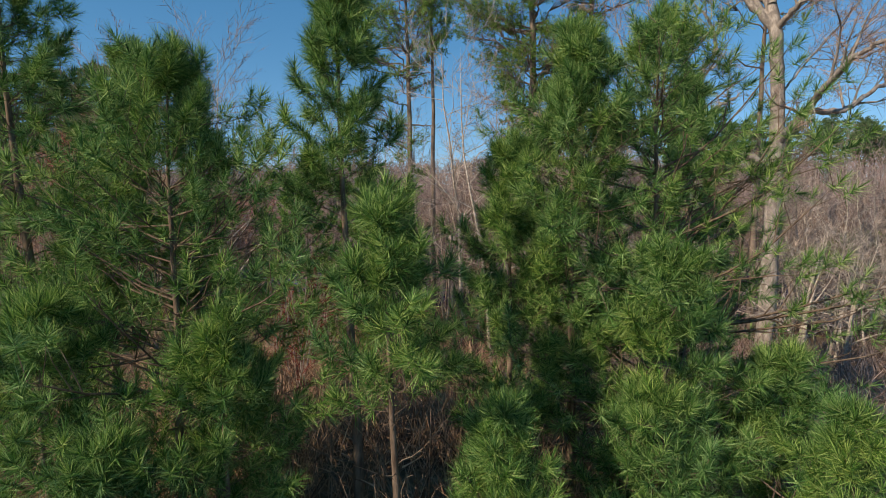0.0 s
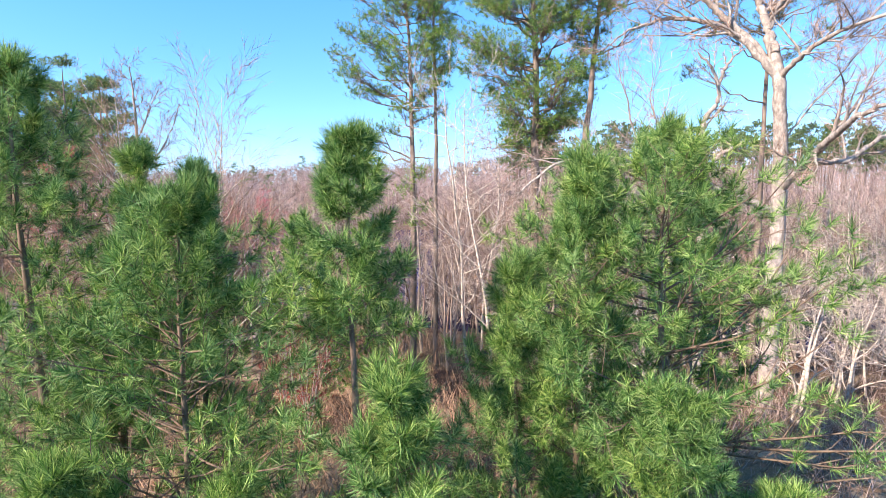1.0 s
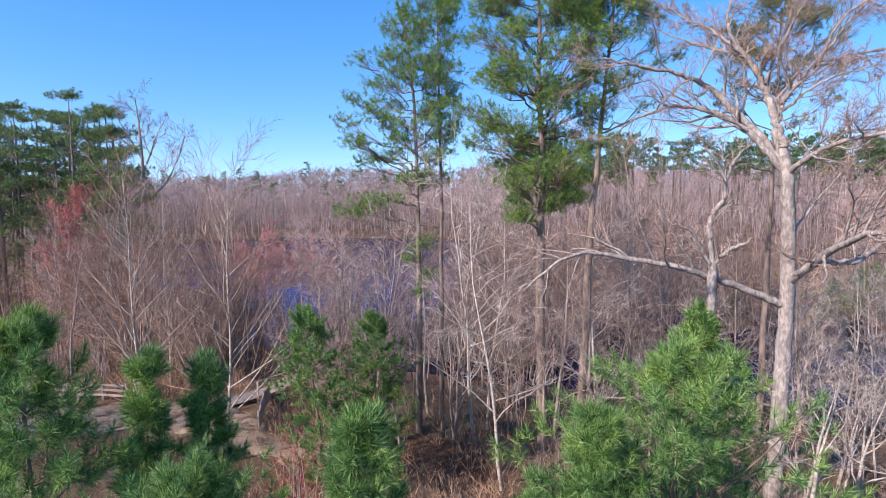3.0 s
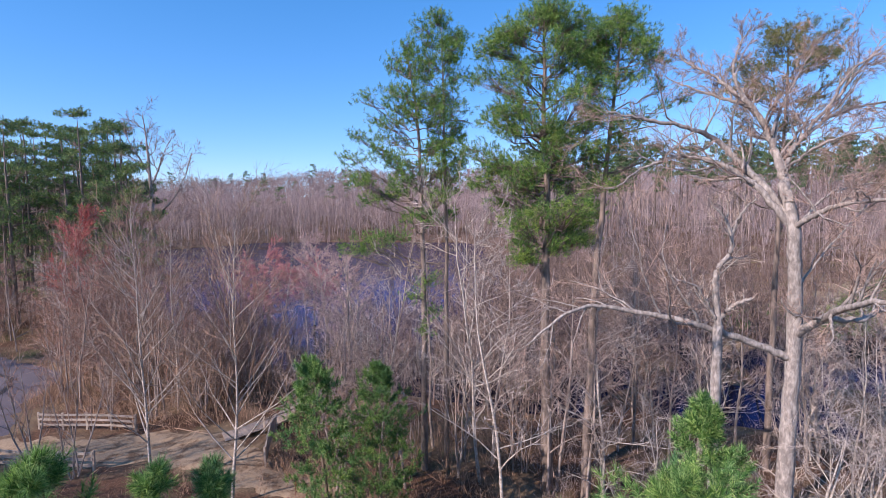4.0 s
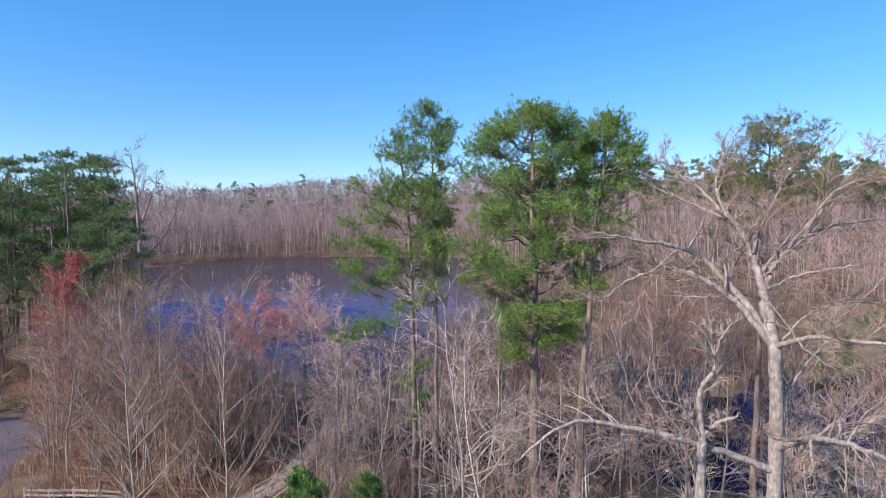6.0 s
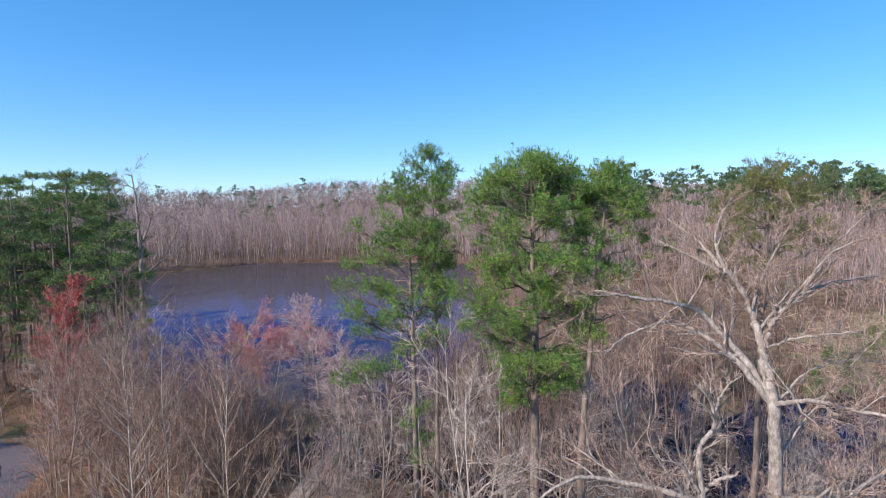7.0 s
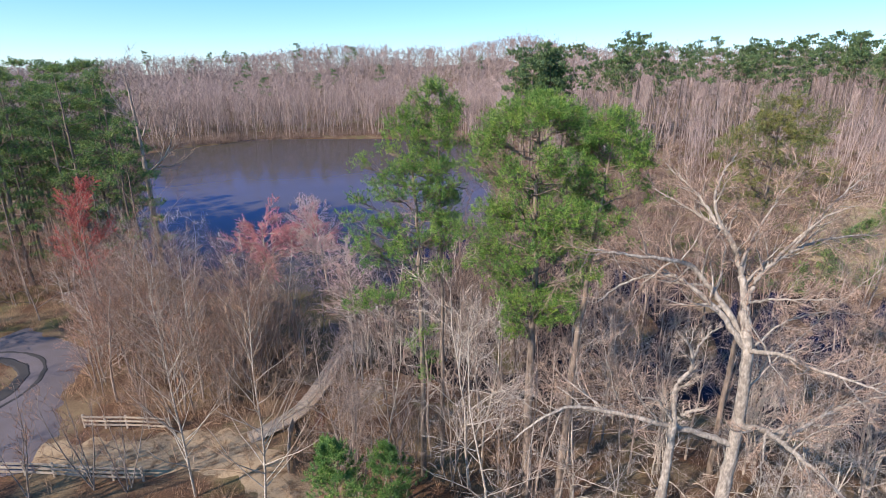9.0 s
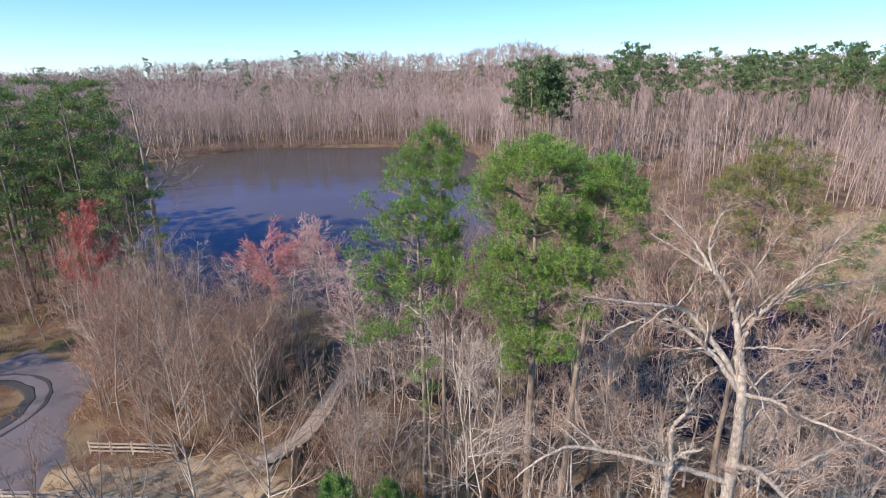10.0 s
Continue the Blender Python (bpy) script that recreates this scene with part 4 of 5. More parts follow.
GREY = "bare woodland trees"
kinds = [bare_tree("bare_tree", 80 + k, h, r, w, GREY, bm_, tm_, limbs=n, per2=6, per3=9, angle=(0.55, 1.15), reach=rc, base=b, stems=st, fine=0.0075, wild=wl, lean=0.065) for k, (h, r, n, rc, b, st, wl, w, bm_, tm_) in enumerate((
    (10, 0.09, 17, 0.44, 0.22, 1, 0.2, "slender bare brown tree in the wet woods", M_GREY_BARK, M_TWIG),
    (12, 0.11, 17, 0.30, 0.35, 1, 0.14, "tall thin bare grey tree in the wet woods", M_GREY_BARK, M_TWIG),
    (8, 0.08, 17, 0.46, 0.15, 1, 0.2, "small spreading bare brown tree", M_GREY_BARK, M_TWIG),
    (9, 0.07, 18, 0.42, 0.15, 3, 0.2, "multi-stemmed bare brown tree", M_GREY_BARK, M_TWIG),
    (11, 0.07, 18, 0.30, 0.2, 1, 0.24, "pale thin bare tree", M_BIRCH_BARK, M_PALE_TWIG),
    (6, 0.045, 20, 0.34, 0.1, 5, 0.1, "brushy tan thicket of upright stems", M_GREY_BARK, M_TAN_TWIG),
    (7, 0.09, 14, 0.55, 0.15, 2, 0.3, "pale crooked bare shrub tree", M_BIRCH_BARK, M_PALE_TWIG),
    (13, 0.12, 18, 0.42, 0.25, 1, 0.2, "tall bare brown tree with fine twigs", M_GREY_BARK, M_BROWN_TWIG),
    (9, 0.08, 18, 0.45, 0.16, 1, 0.18, "bare reddish-brown tree near the path", M_GREY_BARK, M_BROWN_TWIG),
    (8, 0.06, 20, 0.40, 0.12, 4, 0.18, "multi-stemmed reddish-brown bare shrub tree", M_GREY_BARK, M_BROWN_TWIG),
))]
used = set()


def plant(k, x, y, turn, scale):
    (again if k in used else put)(kinds[k], x, y, max(lie(x, y), WATER - 0.4) - 0.05, turn, scale)
    used.add(k)


def wood(count, xlo, xhi, ylo, yhi, choice, small=0.75, big=1.15, ok=lambda x, y: True):
    made = 0
    while made < count:
        x, y = rng.uniform(xlo, xhi), rng.uniform(ylo, yhi)
        if not ok(x, y) or x > 0.9 * y + 6:
            continue
        plant(int(rng.choice(choice)), x, y, rng.uniform(0, 360), rng.uniform(small, big))
        made += 1


def off_loop(x, y):
    return math.hypot(x + 41, y - 37.5) > 10.5 and not (-15 < x < -8.5 and y < 46) and y > 33.5 + max(0, (-26 - x)) * 1.2


def off_pond(x, y):
    """Leaves the open water and the sight line to it free."""
    return not (-34 < x < -10 and y > 50) or y > 240


for k, x, y, turn, scale in ((4, 2.15, 22.0, 0, 1.25), (4, 1.25, 26.8, 70, 1.4), (4, 1.9, 28.4, 150, 1.2), (4, -4.2, 27.0, 220, 1.05), (4, 6.8, 24.0, 300, 1.1), (1, -6.4, 29.5, 30, 1.05)):
    plant(k, x, y, turn, scale)
wood(78, -46, -13, 34, 58, (8, 9, 3, 4, 9, 7, 8), 0.6, 1.1, lambda x, y: off_loop(x, y) and off_pond(x, y))
wood(24, -36, -15, 40, 50, (8, 9, 8), 0.75, 1.05, off_loop)
wood(26, -66, -42, 45.5, 60, (8, 9, 9, 2), 0.6, 1.0, lambda x, y: math.hypot(x + 41, y - 37.5) > 11.5)
wood(24, -72, -44, 58.5, 66, (8, 4, 9, 1, 8), 0.7, 1.05)
for k, x, y, turn, scale in ((4, -26.5, 50.4, 40, 1.05), (4, -31.5, 52.5, 140, 1.0), (4, -29.0, 55.5, 260, 0.95), (6, -7.2, 42.2, 20, 1.1), (6, -3.4, 46.5, 190, 1.15), (4, -5.6, 44.5, 80, 0.9), (6, -1.0, 43.0, 300, 1.1), (9, -12.6, 38.6, 60, 0.62), (8, -8.6, 37.8, 200, 0.6), (9, -12.9, 42.0, 310, 0.7), (4, -8.2, 40.6, 110, 0.75)):
    plant(k, x, y, turn, scale)
wood(16, -20, -13.5, 34.5, 46, (5, 3, 5, 2), 0.7, 1.3, off_loop)
wood(12, -6, 8, 24, 31, (5, 3, 0, 1), 0.7, 1.0)
wood(10, -8, 2, 24, 36, (0, 1, 3, 1), 0.7, 1.1)
wood(36, 2, 32, 24, 36, (0, 1, 2, 3, 4, 6, 6, 4), 0.7, 1.1)
wood(14, -8, 46, 44, 54, (0, 1, 2, 3, 1, 7), 0.8, 1.15)
wood(26, 6, 42, 16, 32, (0, 2, 4, 6, 6, 6, 6), 0.75, 1.15, lambda x, y: not (x < 12 and y < 24))
# trees out of view on the left, added for the shadow streaks they cast
wood(11, -42, -28, 15, 27, (1, 7, 1), 0.7, 1.0, lambda x, y: x < -1.18 * y)
wood(5, -31, -18.5, 16, 22, (1, 4), 0.7, 0.95, lambda x, y: x < -0.87 * y - 2)
wood(9, -60, -51, 24, 38, (0, 7), 0.9, 1.2)
wine = bare_tree("red_stemmed_shrub", 96, 4.6, 0.03, "dense shrub of dark wine-red stems", "red-stemmed shrubs", M_GREY_BARK, M_WINE_TWIG, 36, 6, 5, stems=6, reach=0.3, base=0.05, fine=0.009)
put(wine, -4.3, 15.4, lie(-4.3, 15.4) - 0.05, 0)
again(wine, -5.0, 16.2, lie(-5.0, 16.2) - 0.05, 100, 0.9)
again(wine, -9.3, 32.5, lie(-9.3, 32.5) - 0.05, 220, 0.6)
red = bare_tree("red_maple", 91, 11, 0.13, "bare maple hazed with red buds", "budding maples", M_GREY_BARK, M_TWIG, 30, 10, 34, reach=0.33, base=0.2, fine=0.02, tips=M_RED_TWIG)
put(red, -38.9, 54.0, -0.2, 0, 1.2)
pink = bare_tree("pink_maple", 92, 8.5, 0.15, "rounded bare maple hazed with pink buds in the water", "budding maples", M_BIRCH_BARK, M_PALE_TWIG, 26, 12, 40, base=0.34, angle=(0.75, 1.3), reach=0.56, up=-0.02, fine=0.017, tips=M_PINK_TWIG)
put(pink, -21.6, 60.8, -1.2, 0, 1.1)
again(pink, -17.8, 66, -1.2, 250, 0.95)
blush = bare_tree("pale_maple", 93, 10.5, 0.15, "bare pale grey maple with faint pink buds", "budding maples", M_BIRCH_BARK, M_PALE_TWIG, 28, 10, 24, base=0.25, angle=(0.55, 1.1), reach=0.46, up=0.0, fine=0.014, tips=M_BLUSH_TWIG)
put(blush, -14.7, 60.2, -1.2, 120, 1.08)
again(blush, -9, 47, -0.9, 60, 0.95)

# ---- far woods ----


def far_tree(seed, height, branches, radius, low, wide, thick, fuzz, long):
    """A far bare tree: stem, rising limbs and a rounded haze of thin twigs."""
    rng = np.random.default_rng(seed)
    g = Geo()
    p, r = grow(rng, one(0, 0, -0.5), one(0, 0, 1), np.array([height * 0.86]), np.array([radius * 0.72]), 4, 0.07, 0, 0.25)
    g.tubes(p, r, 3)
    mid = (low + 1) / 2 * height
    size = np.array([wide * height, wide * height, (1 - low) / 2 * height])
    d = unit(rng.normal(size=(branches, 3)) + np.array([0, 0, 0.45]))
    end = d * size + np.array([0, 0, mid])
    z0 = np.clip(end[:, 2] - np.hypot(end[:, 0], end[:, 1]) * 1.5, 0.25 * height, 0.8 * height)
    start = np.stack([np.interp(z0, p[0, :, 2], p[0, :, k]) for k in (0, 1)] + [z0], 1)
    bend = start * 0.45 + end * 0.55 + np.array([0, 0, -0.04 * height])
    limbs = np.stack([start, bend, end], 1)
    g.tubes(np.stack([start, end], 1), np.tile([radius * 0.28, 0.015], (branches, 1)), 3)
    c = Geo()
    k, f = rng.integers(0, branches, fuzz), rng.uniform(0.1, 1.0, (fuzz, 1))
    a = np.where(f < 0.5, limbs[k, 0] * (1 - 2 * f) + limbs[k, 1] * 2 * f, limbs[k, 1] * (2 - 2 * f) + limbs[k, 2] * (2 * f - 1)) + rng.normal(size=(fuzz, 3)) * 0.03 * height
    way = unit(limbs[k, 2] - limbs[k, 0]) * 0.6 + rng.normal(size=(fuzz, 3)) * 0.6 + np.array([0, 0, 0.4])
    w = unit(way) * (long * height * rng.uniform(0.5, 1.2, (fuzz, 1)))
    c.slivers(rng, np.stack([a, a + w], 1), np.full((fuzz, 2), thick))
    return g.arrays(), c.arrays()


def far_pine(seed, height, crown, spread):
    """A far pine: bare straight trunk under flat layers of needles."""
    rng = np.random.default_rng(seed)
    g, c = Geo(), Geo()
    p, r = grow(rng, one(0, 0, -0.5), one(0, 0, 1), np.array([height + 0.3]), np.array([0.26]), 3, 0.02, 0, 0.3)
    g.tubes(p, r, 4)
    a1 = sprout(rng, p, r, 12, crown, 0.97, (0.8, 1.45), spread / height, 0.4, np.array([height]), 0.45)
    p1, r1 = grow(rng, *a1, 2, 0.12, 0.1, 0.4)
    g.tubes(p1, np.maximum(r1, 0.05), 3)
    puffs = np.concatenate([p1[:, 2], p[:, -1] - np.array([[0, 0, 0.4]])])
    at = np.repeat(puffs, 22, 0) + unit(rng.normal(size=(len(puffs) * 22, 3))) * rng.uniform(0.2, 1.0, (len(puffs) * 22, 1)) * np.array([1.6, 1.6, 0.75])
    c.tufts(rng, at, unit(rng.normal(size=at.shape) * 0.5 + np.array([0, 0, 1.0])), 5, 0.6, 0.24, (0.2, 1.5))
    return g.arrays(), c.arrays()


def scatter(name, templates, spots, mat, label, category, pick):
    g = Geo()
    for k, (v, t) in enumerate(templates):
        s = spots[pick == k]
        if not len(s):
            continue
        ca, sa = np.cos(s[:, 3])[:, None], np.sin(s[:, 3])[:, None]
        w = np.stack([v[:, 0] * ca - v[:, 1] * sa, v[:, 0] * sa + v[:, 1] * ca, np.broadcast_to(v[:, 2], (len(s), len(v)))], 2)
        w = w * s[:, 4][:, None, None] + s[:, None, :3]
        g.add(w, t[None] + (np.arange(len(s)) * len(v))[:, None, None])
    ob = g.part(name, mat)
    return tagged(ob, label, category, kind="stuff")


def spots_in(rng, count, xlo, xhi, ylo, yhi, near, lo, hi):
    x, y = rng.uniform(xlo, xhi, count), rng.uniform(ylo, yhi, count)
    keep = (shore_distance(x, y) > near) & (np.abs(x) < 0.95 * y + 30)
    x, y = x[keep], y[keep]
    return np.stack([x, y, land(x, y), rng.uniform(0, 6.28, len(x)), rng.uniform(lo, hi, len(x))], 1)


frng = np.random.default_rng(9)
spots = np.concatenate([
    spots_in(frng, 1150, -250, 30, 208, 250, 1.5, 0.7, 1.0), spots_in(frng, 700, -280, 100, 250, 290, 5, 0.76, 1.0),
    spots_in(frng, 450, -240, -60, 110, 230, 2, 0.72, 1.02), spots_in(frng, 300, 20, 150, 108, 150, 3, 0.4, 0.85), spots_in(frng, 700, 5, 220, 140, 250, 3, 0.7, 1.05), spots_in(frng, 200, 82, 170, 98, 120, 3, 0.5, 0.8)])
templates = [far_tree(100 + k, h, n, r, 0.16, 0.18, 0.026, 125, 0.1) for k, (h, n, r) in enumerate(((22, 9, 0.19), (25, 9, 0.21), (18, 9, 0.16), (14, 9, 0.12), (23, 8, 0.2)))]
pick = frng.integers(0, 5, len(spots))
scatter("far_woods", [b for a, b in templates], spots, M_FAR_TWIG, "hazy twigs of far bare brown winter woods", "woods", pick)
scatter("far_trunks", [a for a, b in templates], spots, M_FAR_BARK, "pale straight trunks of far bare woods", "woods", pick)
ridge = np.concatenate([spots_in(frng, 1000, -320, 150, 272, 360, 5, 0.85, 1.1), spots_in(frng, 820, -420, 300, 360, 450, 5, 0.9, 1.06), spots_in(frng, 1100, -560, 480, 440, 570, 5, 0.95, 1.05), spots_in(frng, 240, 100, 360, 220, 340, 5, 0.85, 1.15), spots_in(frng, 160, -350, -120, 180, 300, 5, 0.8, 1.1)])


far = [far_tree(150 + k, h, 6, 0.2, 0.1, 0.23, 0.15, 84, 0.085) for k, h in enumerate((21, 23, 19, 22))]
pick = frng.integers(0, 4, len(ridge))
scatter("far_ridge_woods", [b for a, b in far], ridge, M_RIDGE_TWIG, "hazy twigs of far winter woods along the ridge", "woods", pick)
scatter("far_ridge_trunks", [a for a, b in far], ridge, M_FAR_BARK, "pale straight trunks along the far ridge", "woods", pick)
pspots = np.concatenate([spots_in(frng, 135, 44, 200, 150, 182, 5, 0.82, 1.08), spots_in(frng, 20, 17, 31, 132, 144, 1, 0.92, 1.14), spots_in(frng, 3, 5, 8, 138, 143, -2, 0.8, 0.92), spots_in(frng, 24, -260, 40, 225, 400, 3, 0.7, 0.95), spots_in(frng, 40, 110, 300, 150, 260, 3, 0.8, 1.0)])
pines = [far_pine(200 + k, h, c_, s) for k, (h, c_, s) in enumerate(((28, 0.62, 4.6), (27, 0.68, 4.0), (25, 0.6, 4.4)))]
pick = frng.integers(0, 3, len(pspots))
scatter("far_pine_trunks", [a for a, b in pines], pspots, M_PINE_BARK, "far straight pine trunks above bare woods", "woods", pick)
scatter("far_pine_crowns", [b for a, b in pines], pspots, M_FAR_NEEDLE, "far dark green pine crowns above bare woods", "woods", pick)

# ---- wet woods behind the swamp ----


def wood_tree(seed, height, radius, limbs, per2, per3, reach, base):
    rng = np.random.default_rng(seed)
    g = Geo()
    hh = np.array([height])
    p, r = grow(rng, one(0, 0, -0.4), one(0, 0, 1), hh, np.array([radius]), 5, 0.09, 0.03, 0.12)
    g.tubes(p, r, 5)
    a1 = sprout(rng, p, r, limbs, base, 0.98, (0.45, 0.95), reach, 0.6, hh)
    p1, r1 = grow(rng, *a1, 2, 0.14, 0.06, 0.3)
    g.tubes(p1, np.maximum(r1, 0.016), 3)
    a2 = sprout(rng, p1, r1, per2, 0.2, 1.0, (0.4, 0.95), 0.5, 0.7, a1[2])
    p2, r2 = grow(rng, *a2, 1, 0.14, 0.06, 0.4)
    g.tubes(p2, np.maximum(r2, 0.015), 3)
    a3 = sprout(rng, p2, r2, per3, 0.15, 1.0, (0.4, 1.0), 0.6, 0.8, a2[2])
    p3, r3 = grow(rng, *a3, 1, 0.2, 0.05, 0.4)
    g.slivers(rng, p3, np.maximum(r3, 0.014))
    return g.arrays()


def shallow(count, xlo, xhi, ylo, yhi, lo, hi, deep=-3.0, high=45.0):
    x, y = frng.uniform(xlo, xhi, count), frng.uniform(ylo, yhi, count)
    d = shore_distance(x, y)
    keep = (d > deep) & (d < high) & (np.abs(x) < 0.9 * y + 8)
    x, y = x[keep], y[keep]
    return np.stack([x, y, np.maximum(land(x, y), WATER - 0.6), frng.uniform(0, 6.28, len(x)), frng.uniform(lo, hi, len(x))], 1)


ws = np.concatenate([shallow(70, -9, 12, 36, 60, 0.55, 0.95, -9), shallow(130, -10, 6, 46, 66, 0.6, 0.95, -9), shallow(150, 6, 56, 36, 62, 0.4, 0.8, -9), shallow(120, -4, 40, 54, 72, 0.7, 1.05, -9), shallow(26, 40, 90, 58, 90, 0.3, 0.6), shallow(60, 12, 40, 84, 118, 0.6, 1.0), shallow(70, 24, 62, 66, 100, 0.5, 0.9), shallow(70, 40, 110, 98, 120, 0.6, 0.9), shallow(60, -100, -48, 60, 150, 0.9, 1.3, 1, 30)])
scatter("wet_woods", [wood_tree(400 + k, h, 0.1, 14, 5, 3, rc, 0.25) for k, (h, rc) in enumerate(((10, 0.36), (12, 0.3), (8, 0.44), (13, 0.32)))], ws, M_DARK_TWIG, "bare brown trees of the flooded woods", "woods", frng.integers(0, 4, len(ws)))

# ---- undergrowth ----


def brush(seed, stems, height):
    rng = np.random.default_rng(seed)
    g = Geo()
    start = np.concatenate([rng.normal(size=(stems, 2)) * 0.35, np.full((stems, 1), -0.1)], 1)
    way = np.concatenate([rng.normal(size=(stems, 2)) * 0.45, np.ones((stems, 1))], 1)
    ll = rng.uniform(0.5, 1.0, stems) * height
    p, r = grow(rng, start, way, ll, np.full(stems, 0.013), 1, 0.2, 0, 0.4)
    g.tubes(p, r, 3)
    a = sprout(rng, p, r, 3, 0.3, 1.0, (0.4, 1.1), 0.45, 0.8, ll)
    p1, r1 = grow(rng, *a, 1, 0.1, 0, 0.5)
    g.slivers(rng, p1, np.maximum(r1, 0.008))
    return g.arrays()


def brush_spots(count, xlo, xhi, ylo, yhi, ok):
    x, y = frng.uniform(xlo, xhi, count), frng.uniform(ylo, yhi, count)
    keep = (shore_distance(x, y) > -1.5) & ok(x, y)
    x, y = x[keep], y[keep]
    return np.stack([x, y, land(x, y), frng.uniform(0, 6.28, len(x)), frng.uniform(0.6, 1.4, len(x))], 1)


tangle = lambda x, y: (x > -10.9) | (y > 34)
clear = lambda x, y: (np.hypot(x + 41, y - 37.5) > 10) & ~((np.abs(y - 30) < 2.6) & (x < -9)) & ~((np.abs(x + 12) < 1.6) & (y > 27) & (y < 47)) & ~((x < -26) & (y < 36))
bs = np.concatenate([brush_spots(520, -48, -6, 22, 62, clear), brush_spots(200, -70, -42, 48, 66, clear), brush_spots(420, -36, -13, 33.5, 47, clear), brush_spots(800, -8, 45, 12, 34, clear), brush_spots(300, 8, 90, 50, 130, clear), brush_spots(260, 38, 90, 58, 100, clear), brush_spots(260, -12, 14, 9, 22, clear), brush_spots(150, -6, 5, 6.4, 11, clear), brush_spots(240, 6, 56, 36, 64, clear), brush_spots(110, -10.8, -7, 28, 36, tangle)])
fx, fy = frng.uniform(-112, 22, 9000), frng.uniform(95, 240, 9000)
fd = shore_distance(fx, fy)
fx, fy = fx[(fd > 0.1) & (fd < 7)], fy[(fd > 0.1) & (fd < 7)]
fs = np.stack([fx, fy, land(fx, fy), frng.uniform(0, 6.28, len(fx)), frng.uniform(1.1, 3.4, len(fx))], 1)
right = (bs[:, 0] > 3) & (bs[:, 1] < 42)
wet = shallow(330, -9.5, 8, 43, 66, 1.3, 2.6, -12)
canes = [brush(300 + k, 11, 1.7) for k in range(4)]
scatter("undergrowth", canes, bs[~right], M_TAN_TWIG, "tangled dry brown undergrowth of shrubs and canes", "undergrowth", frng.integers(0, 4, int((~right).sum())))
scatter("far_undergrowth", canes, fs, M_DARK_TWIG, "dark brown brush along the far bank", "undergrowth", frng.integers(0, 4, len(fs)))
scatter("pale_undergrowth", canes, bs[right], M_TWIG, "tangled greyish brown dead branches under bare trees", "undergrowth", frng.integers(0, 4, int(right.sum())))
scatter("wet_undergrowth", canes, wet, M_GREY_TWIG, "pale grey brush standing in the flooded wood", "undergrowth", frng.integers(0, 4, len(wet)))


# ---- fences and boardwalk ----
def box(g, a, b, width, height):
    """A bar from a to b with slightly chamfered ends left square."""
    a, b = np.array(a, float), np.array(b, float)
    d = unit(b - a)
    side = unit(np.cross(d, np.array([0, 0, 1.0]) if abs(d[2]) < 0.9 else np.array([1.0, 0, 0])))
    up = np.cross(side, d)
    c = [end + side * width / 2 * i + up * height / 2 * j for end in (a, b) for i, j in ((-1, -1), (1, -1), (1, 1), (-1, 1))]
    t = [(0, 1, 2), (0, 2, 3), (4, 6, 5), (4, 7, 6)]
    for k in range(4):
        n = (k + 1) % 4
        t += [(k, k + 4, n + 4), (k, n + 4, n)]
    g.add(np.array(c), np.array(t))


def bar(name, a, b, width, height, mat, parent):
    g = Geo()
    box(g, a, b, width, height)
    return g.part(name, mat, parent, smooth=False)


def rail_fence(x0, y0, x1, y1, bays, label):
    root = tagged(new("rail_fence"), label, "fence", "rail fences")
    k = np.linspace(0, 1, bays + 1)
    xs, ys = x0 + (x1 - x0) * k, y0 + (y1 - y0) * k
    zs = land(xs, ys)
    for x, y, z in zip(xs, ys, zs):
        bar("post", (x, y, z - 0.2), (x, y, z + 1.12), 0.12, 0.12, M_WOOD, root)
    for i in range(bays):
        for h in (0.35, 0.68, 1.0):
            bar("rail", (xs[i], ys[i] - 0.08, zs[i] + h), (xs[i + 1], ys[i + 1] - 0.08, zs[i + 1] + h), 0.045, 0.14, M_WOOD, root)
    return root


rail_fence(-26.9, 32.9, -20.4, 32.6, 4, "weathered three-rail wooden fence behind the sandy path")
rail_fence(-31.5, 28.2, -19.6, 27.5, 6, "weathered wooden rail fence in front of the path")

walkway = tagged(new("boardwalk"), "grey weathered timber boardwalk curving over the pond", "boardwalk")
line = np.array([(-14.3, 31.7), (-13.6, 32.15), (-12.85, 32.75), (-12.1, 33.5), (-11.5, 34.5), (-11.1, 35.7), (-10.8, 37.1), (-10.55, 38.7), (-10.2, 41.4), (-9.3, 44.6)])
k = np.linspace(0, len(line) - 1, 400)
cx, cy = np.interp(k, np.arange(len(line)), line[:, 0]), np.interp(k, np.arange(len(line)), line[:, 1])
for _ in range(300):
    cx[1:-1], cy[1:-1] = (cx[:-2] + 2 * cx[1:-1] + cx[2:]) / 4, (cy[:-2] + 2 * cy[1:-1] + cy[2:]) / 4
run = np.concatenate([[0], np.cumsum(np.hypot(np.diff(cx), np.diff(cy)))])
PITCH = 0.155
spans = np.arange(0, run[-1], PITCH)
cx, cy = np.interp(spans, run, cx), np.interp(spans, run, cy)
deck = 0.09 + 0.2 * smooth(0, 2.5, spans)
half = 0.68
wrng = np.random.default_rng(17)
across = unit(np.stack([np.gradient(cy), -np.gradient(cx)], 1))
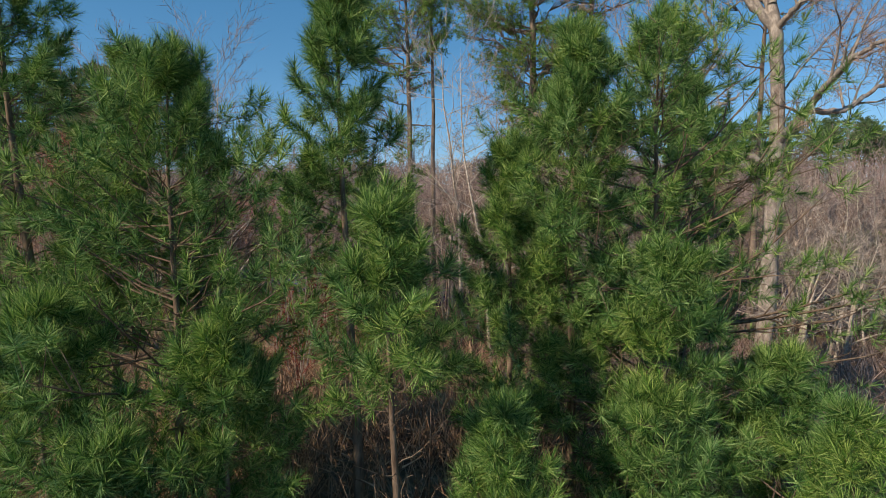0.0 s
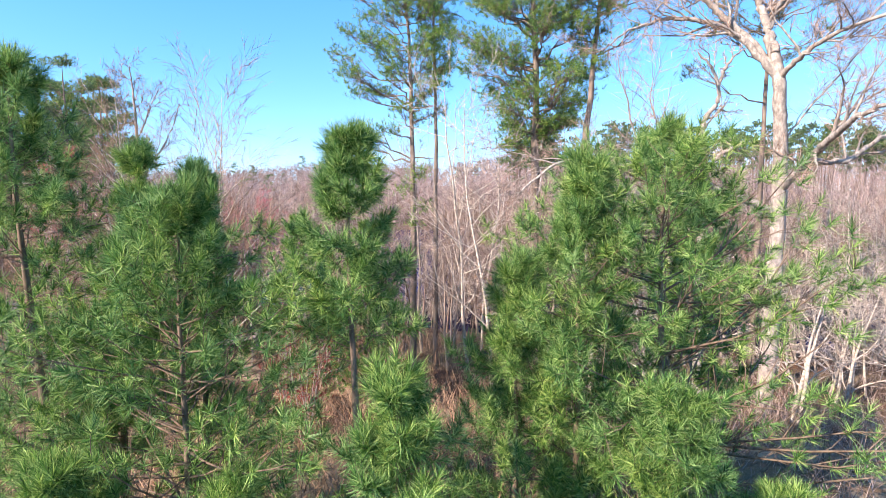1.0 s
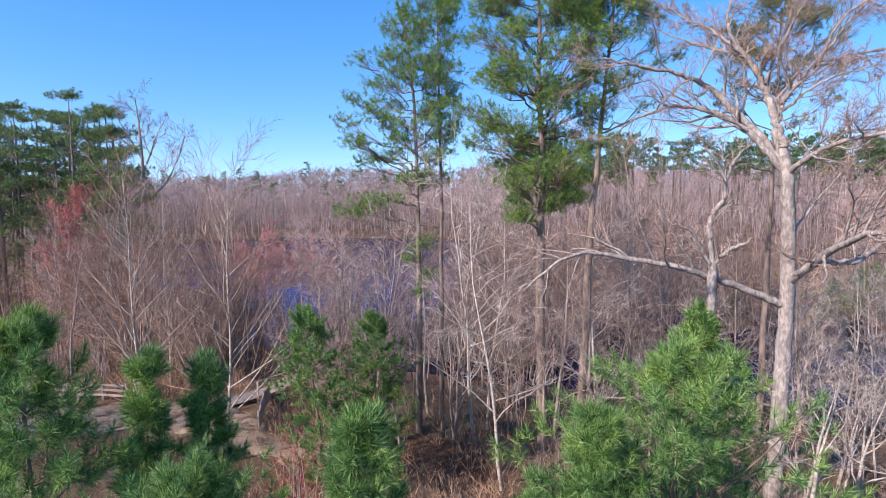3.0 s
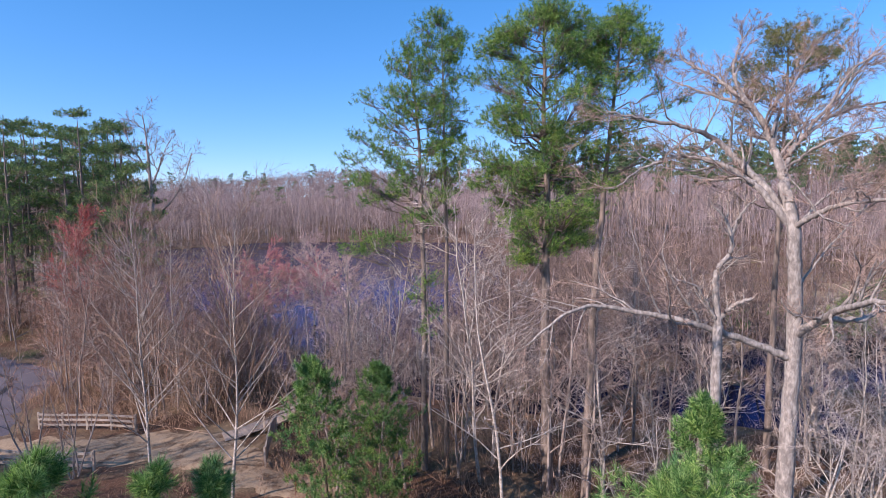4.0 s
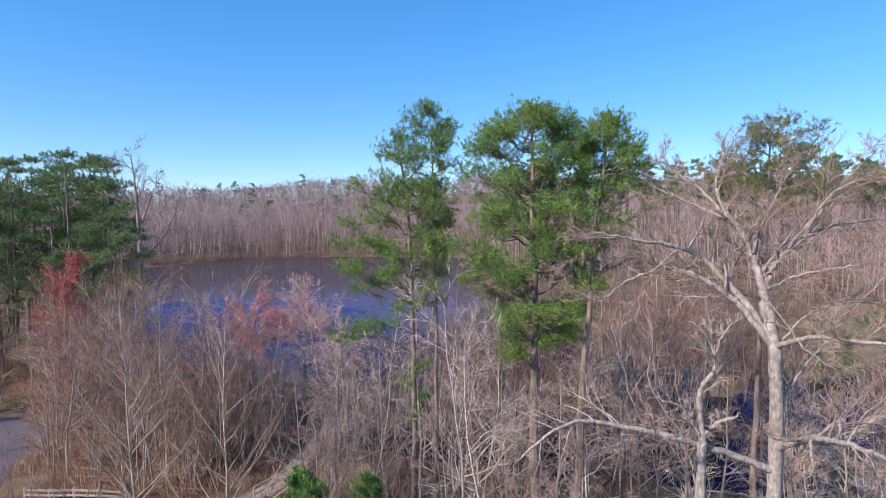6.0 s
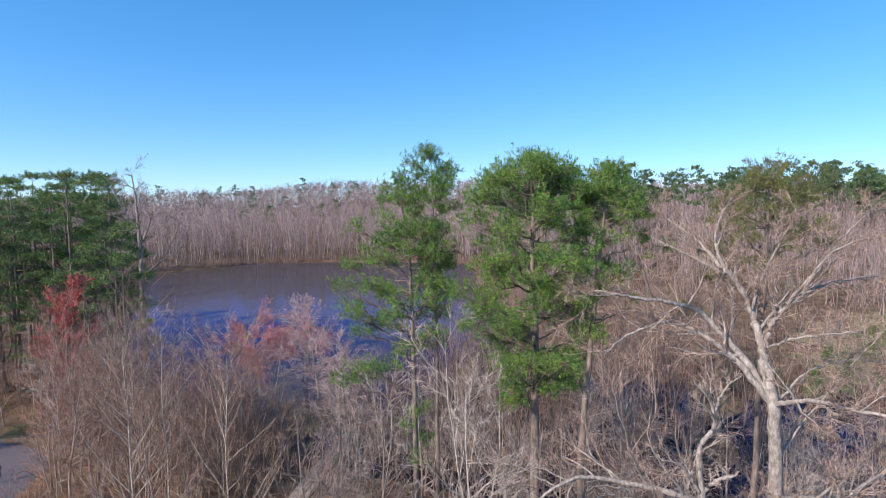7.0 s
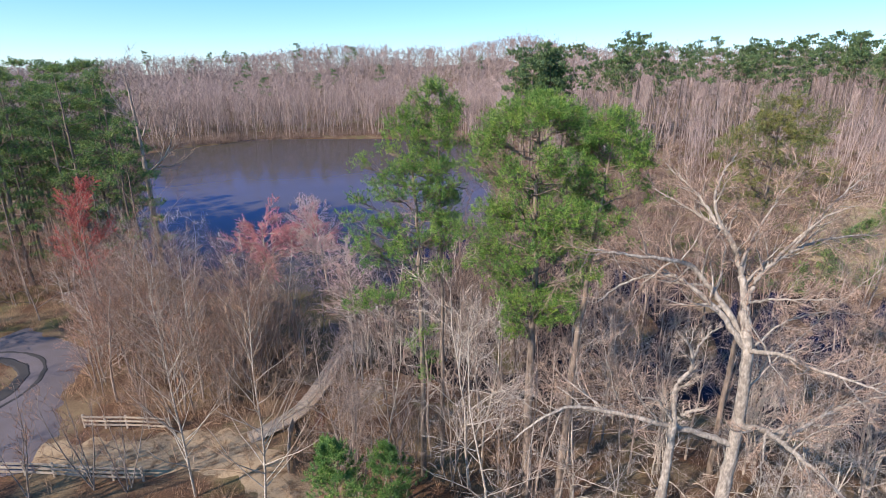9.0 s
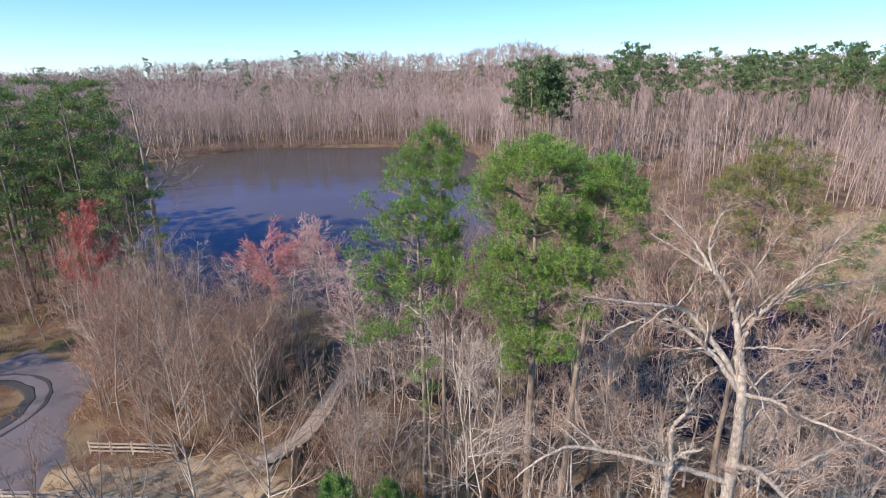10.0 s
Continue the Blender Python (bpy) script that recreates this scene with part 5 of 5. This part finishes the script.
for x, y, z, n in zip(cx, cy, deck, across):
    reach = half + wrng.uniform(-0.02, 0.03)
    z += wrng.uniform(-0.004, 0.004)
    bar("plank", (x - n[0] * reach, y - n[1] * reach, z), (x + n[0] * reach, y + n[1] * reach, z), 0.143, 0.04, M_DECK, walkway)
for side in (1, -1):
    ends = []
    for i in range(14 if side == 1 else 30, len(cx), 14):
        x, y = cx[i] + side * across[i, 0] * (half - 0.06), cy[i] + side * across[i, 1] * (half - 0.06)
        if side == 1:
            bar("post", (x, y, -1.6), (x, y, deck[i] + 0.98), 0.1, 0.1, M_WOOD, walkway)
        else:
            bar("pile", (x, y, -1.6), (x, y, deck[i] - 0.22), 0.14, 0.14, M_WOOD, walkway)
        ends.append((x, y, deck[i]))
    for (ax, ay, az), (bx, by, bz) in zip(ends, ends[1:]):
        if side == 1:
            bar("rail", (ax, ay, az + 0.5), (bx, by, bz + 0.5), 0.035, 0.09, M_WOOD, walkway)
            bar("handrail", (ax, ay, az + 1.0), (bx, by, bz + 1.0), 0.11, 0.04, M_WOOD, walkway)
        bar("joist", (ax, ay, az - 0.115), (bx, by, bz - 0.115), 0.06, 0.18, M_DECK, walkway)

side_rail = tagged(new("side_railing"), "weathered timber railing with upright pickets beside the path", "railing")
ends = [(-11.5, 32.8), (-11.4, 31.5), (-11.0, 29.9), (-10.6, 28.4)]
for x, y in ends:
    bar("post", (x, y, lie(x, y) - 0.4), (x, y, lie(x, y) + 1.2), 0.11, 0.11, M_WOOD, side_rail)
for (ax, ay), (bx, by) in zip(ends, ends[1:]):
    za, zb = lie(ax, ay), lie(bx, by)
    for h in (0.25, 1.05):
        bar("rail", (ax, ay, za + h), (bx, by, zb + h), 0.05, 0.1, M_WOOD, side_rail)
    for k in range(1, 12):
        f = k / 12
        x, y, z = ax + (bx - ax) * f, ay + (by - ay) * f, za + (zb - za) * f
        bar("picket", (x + 0.045, y, z + 0.1), (x + 0.045, y, z + 1.14), 0.1, 0.03, M_WOOD, side_rail)
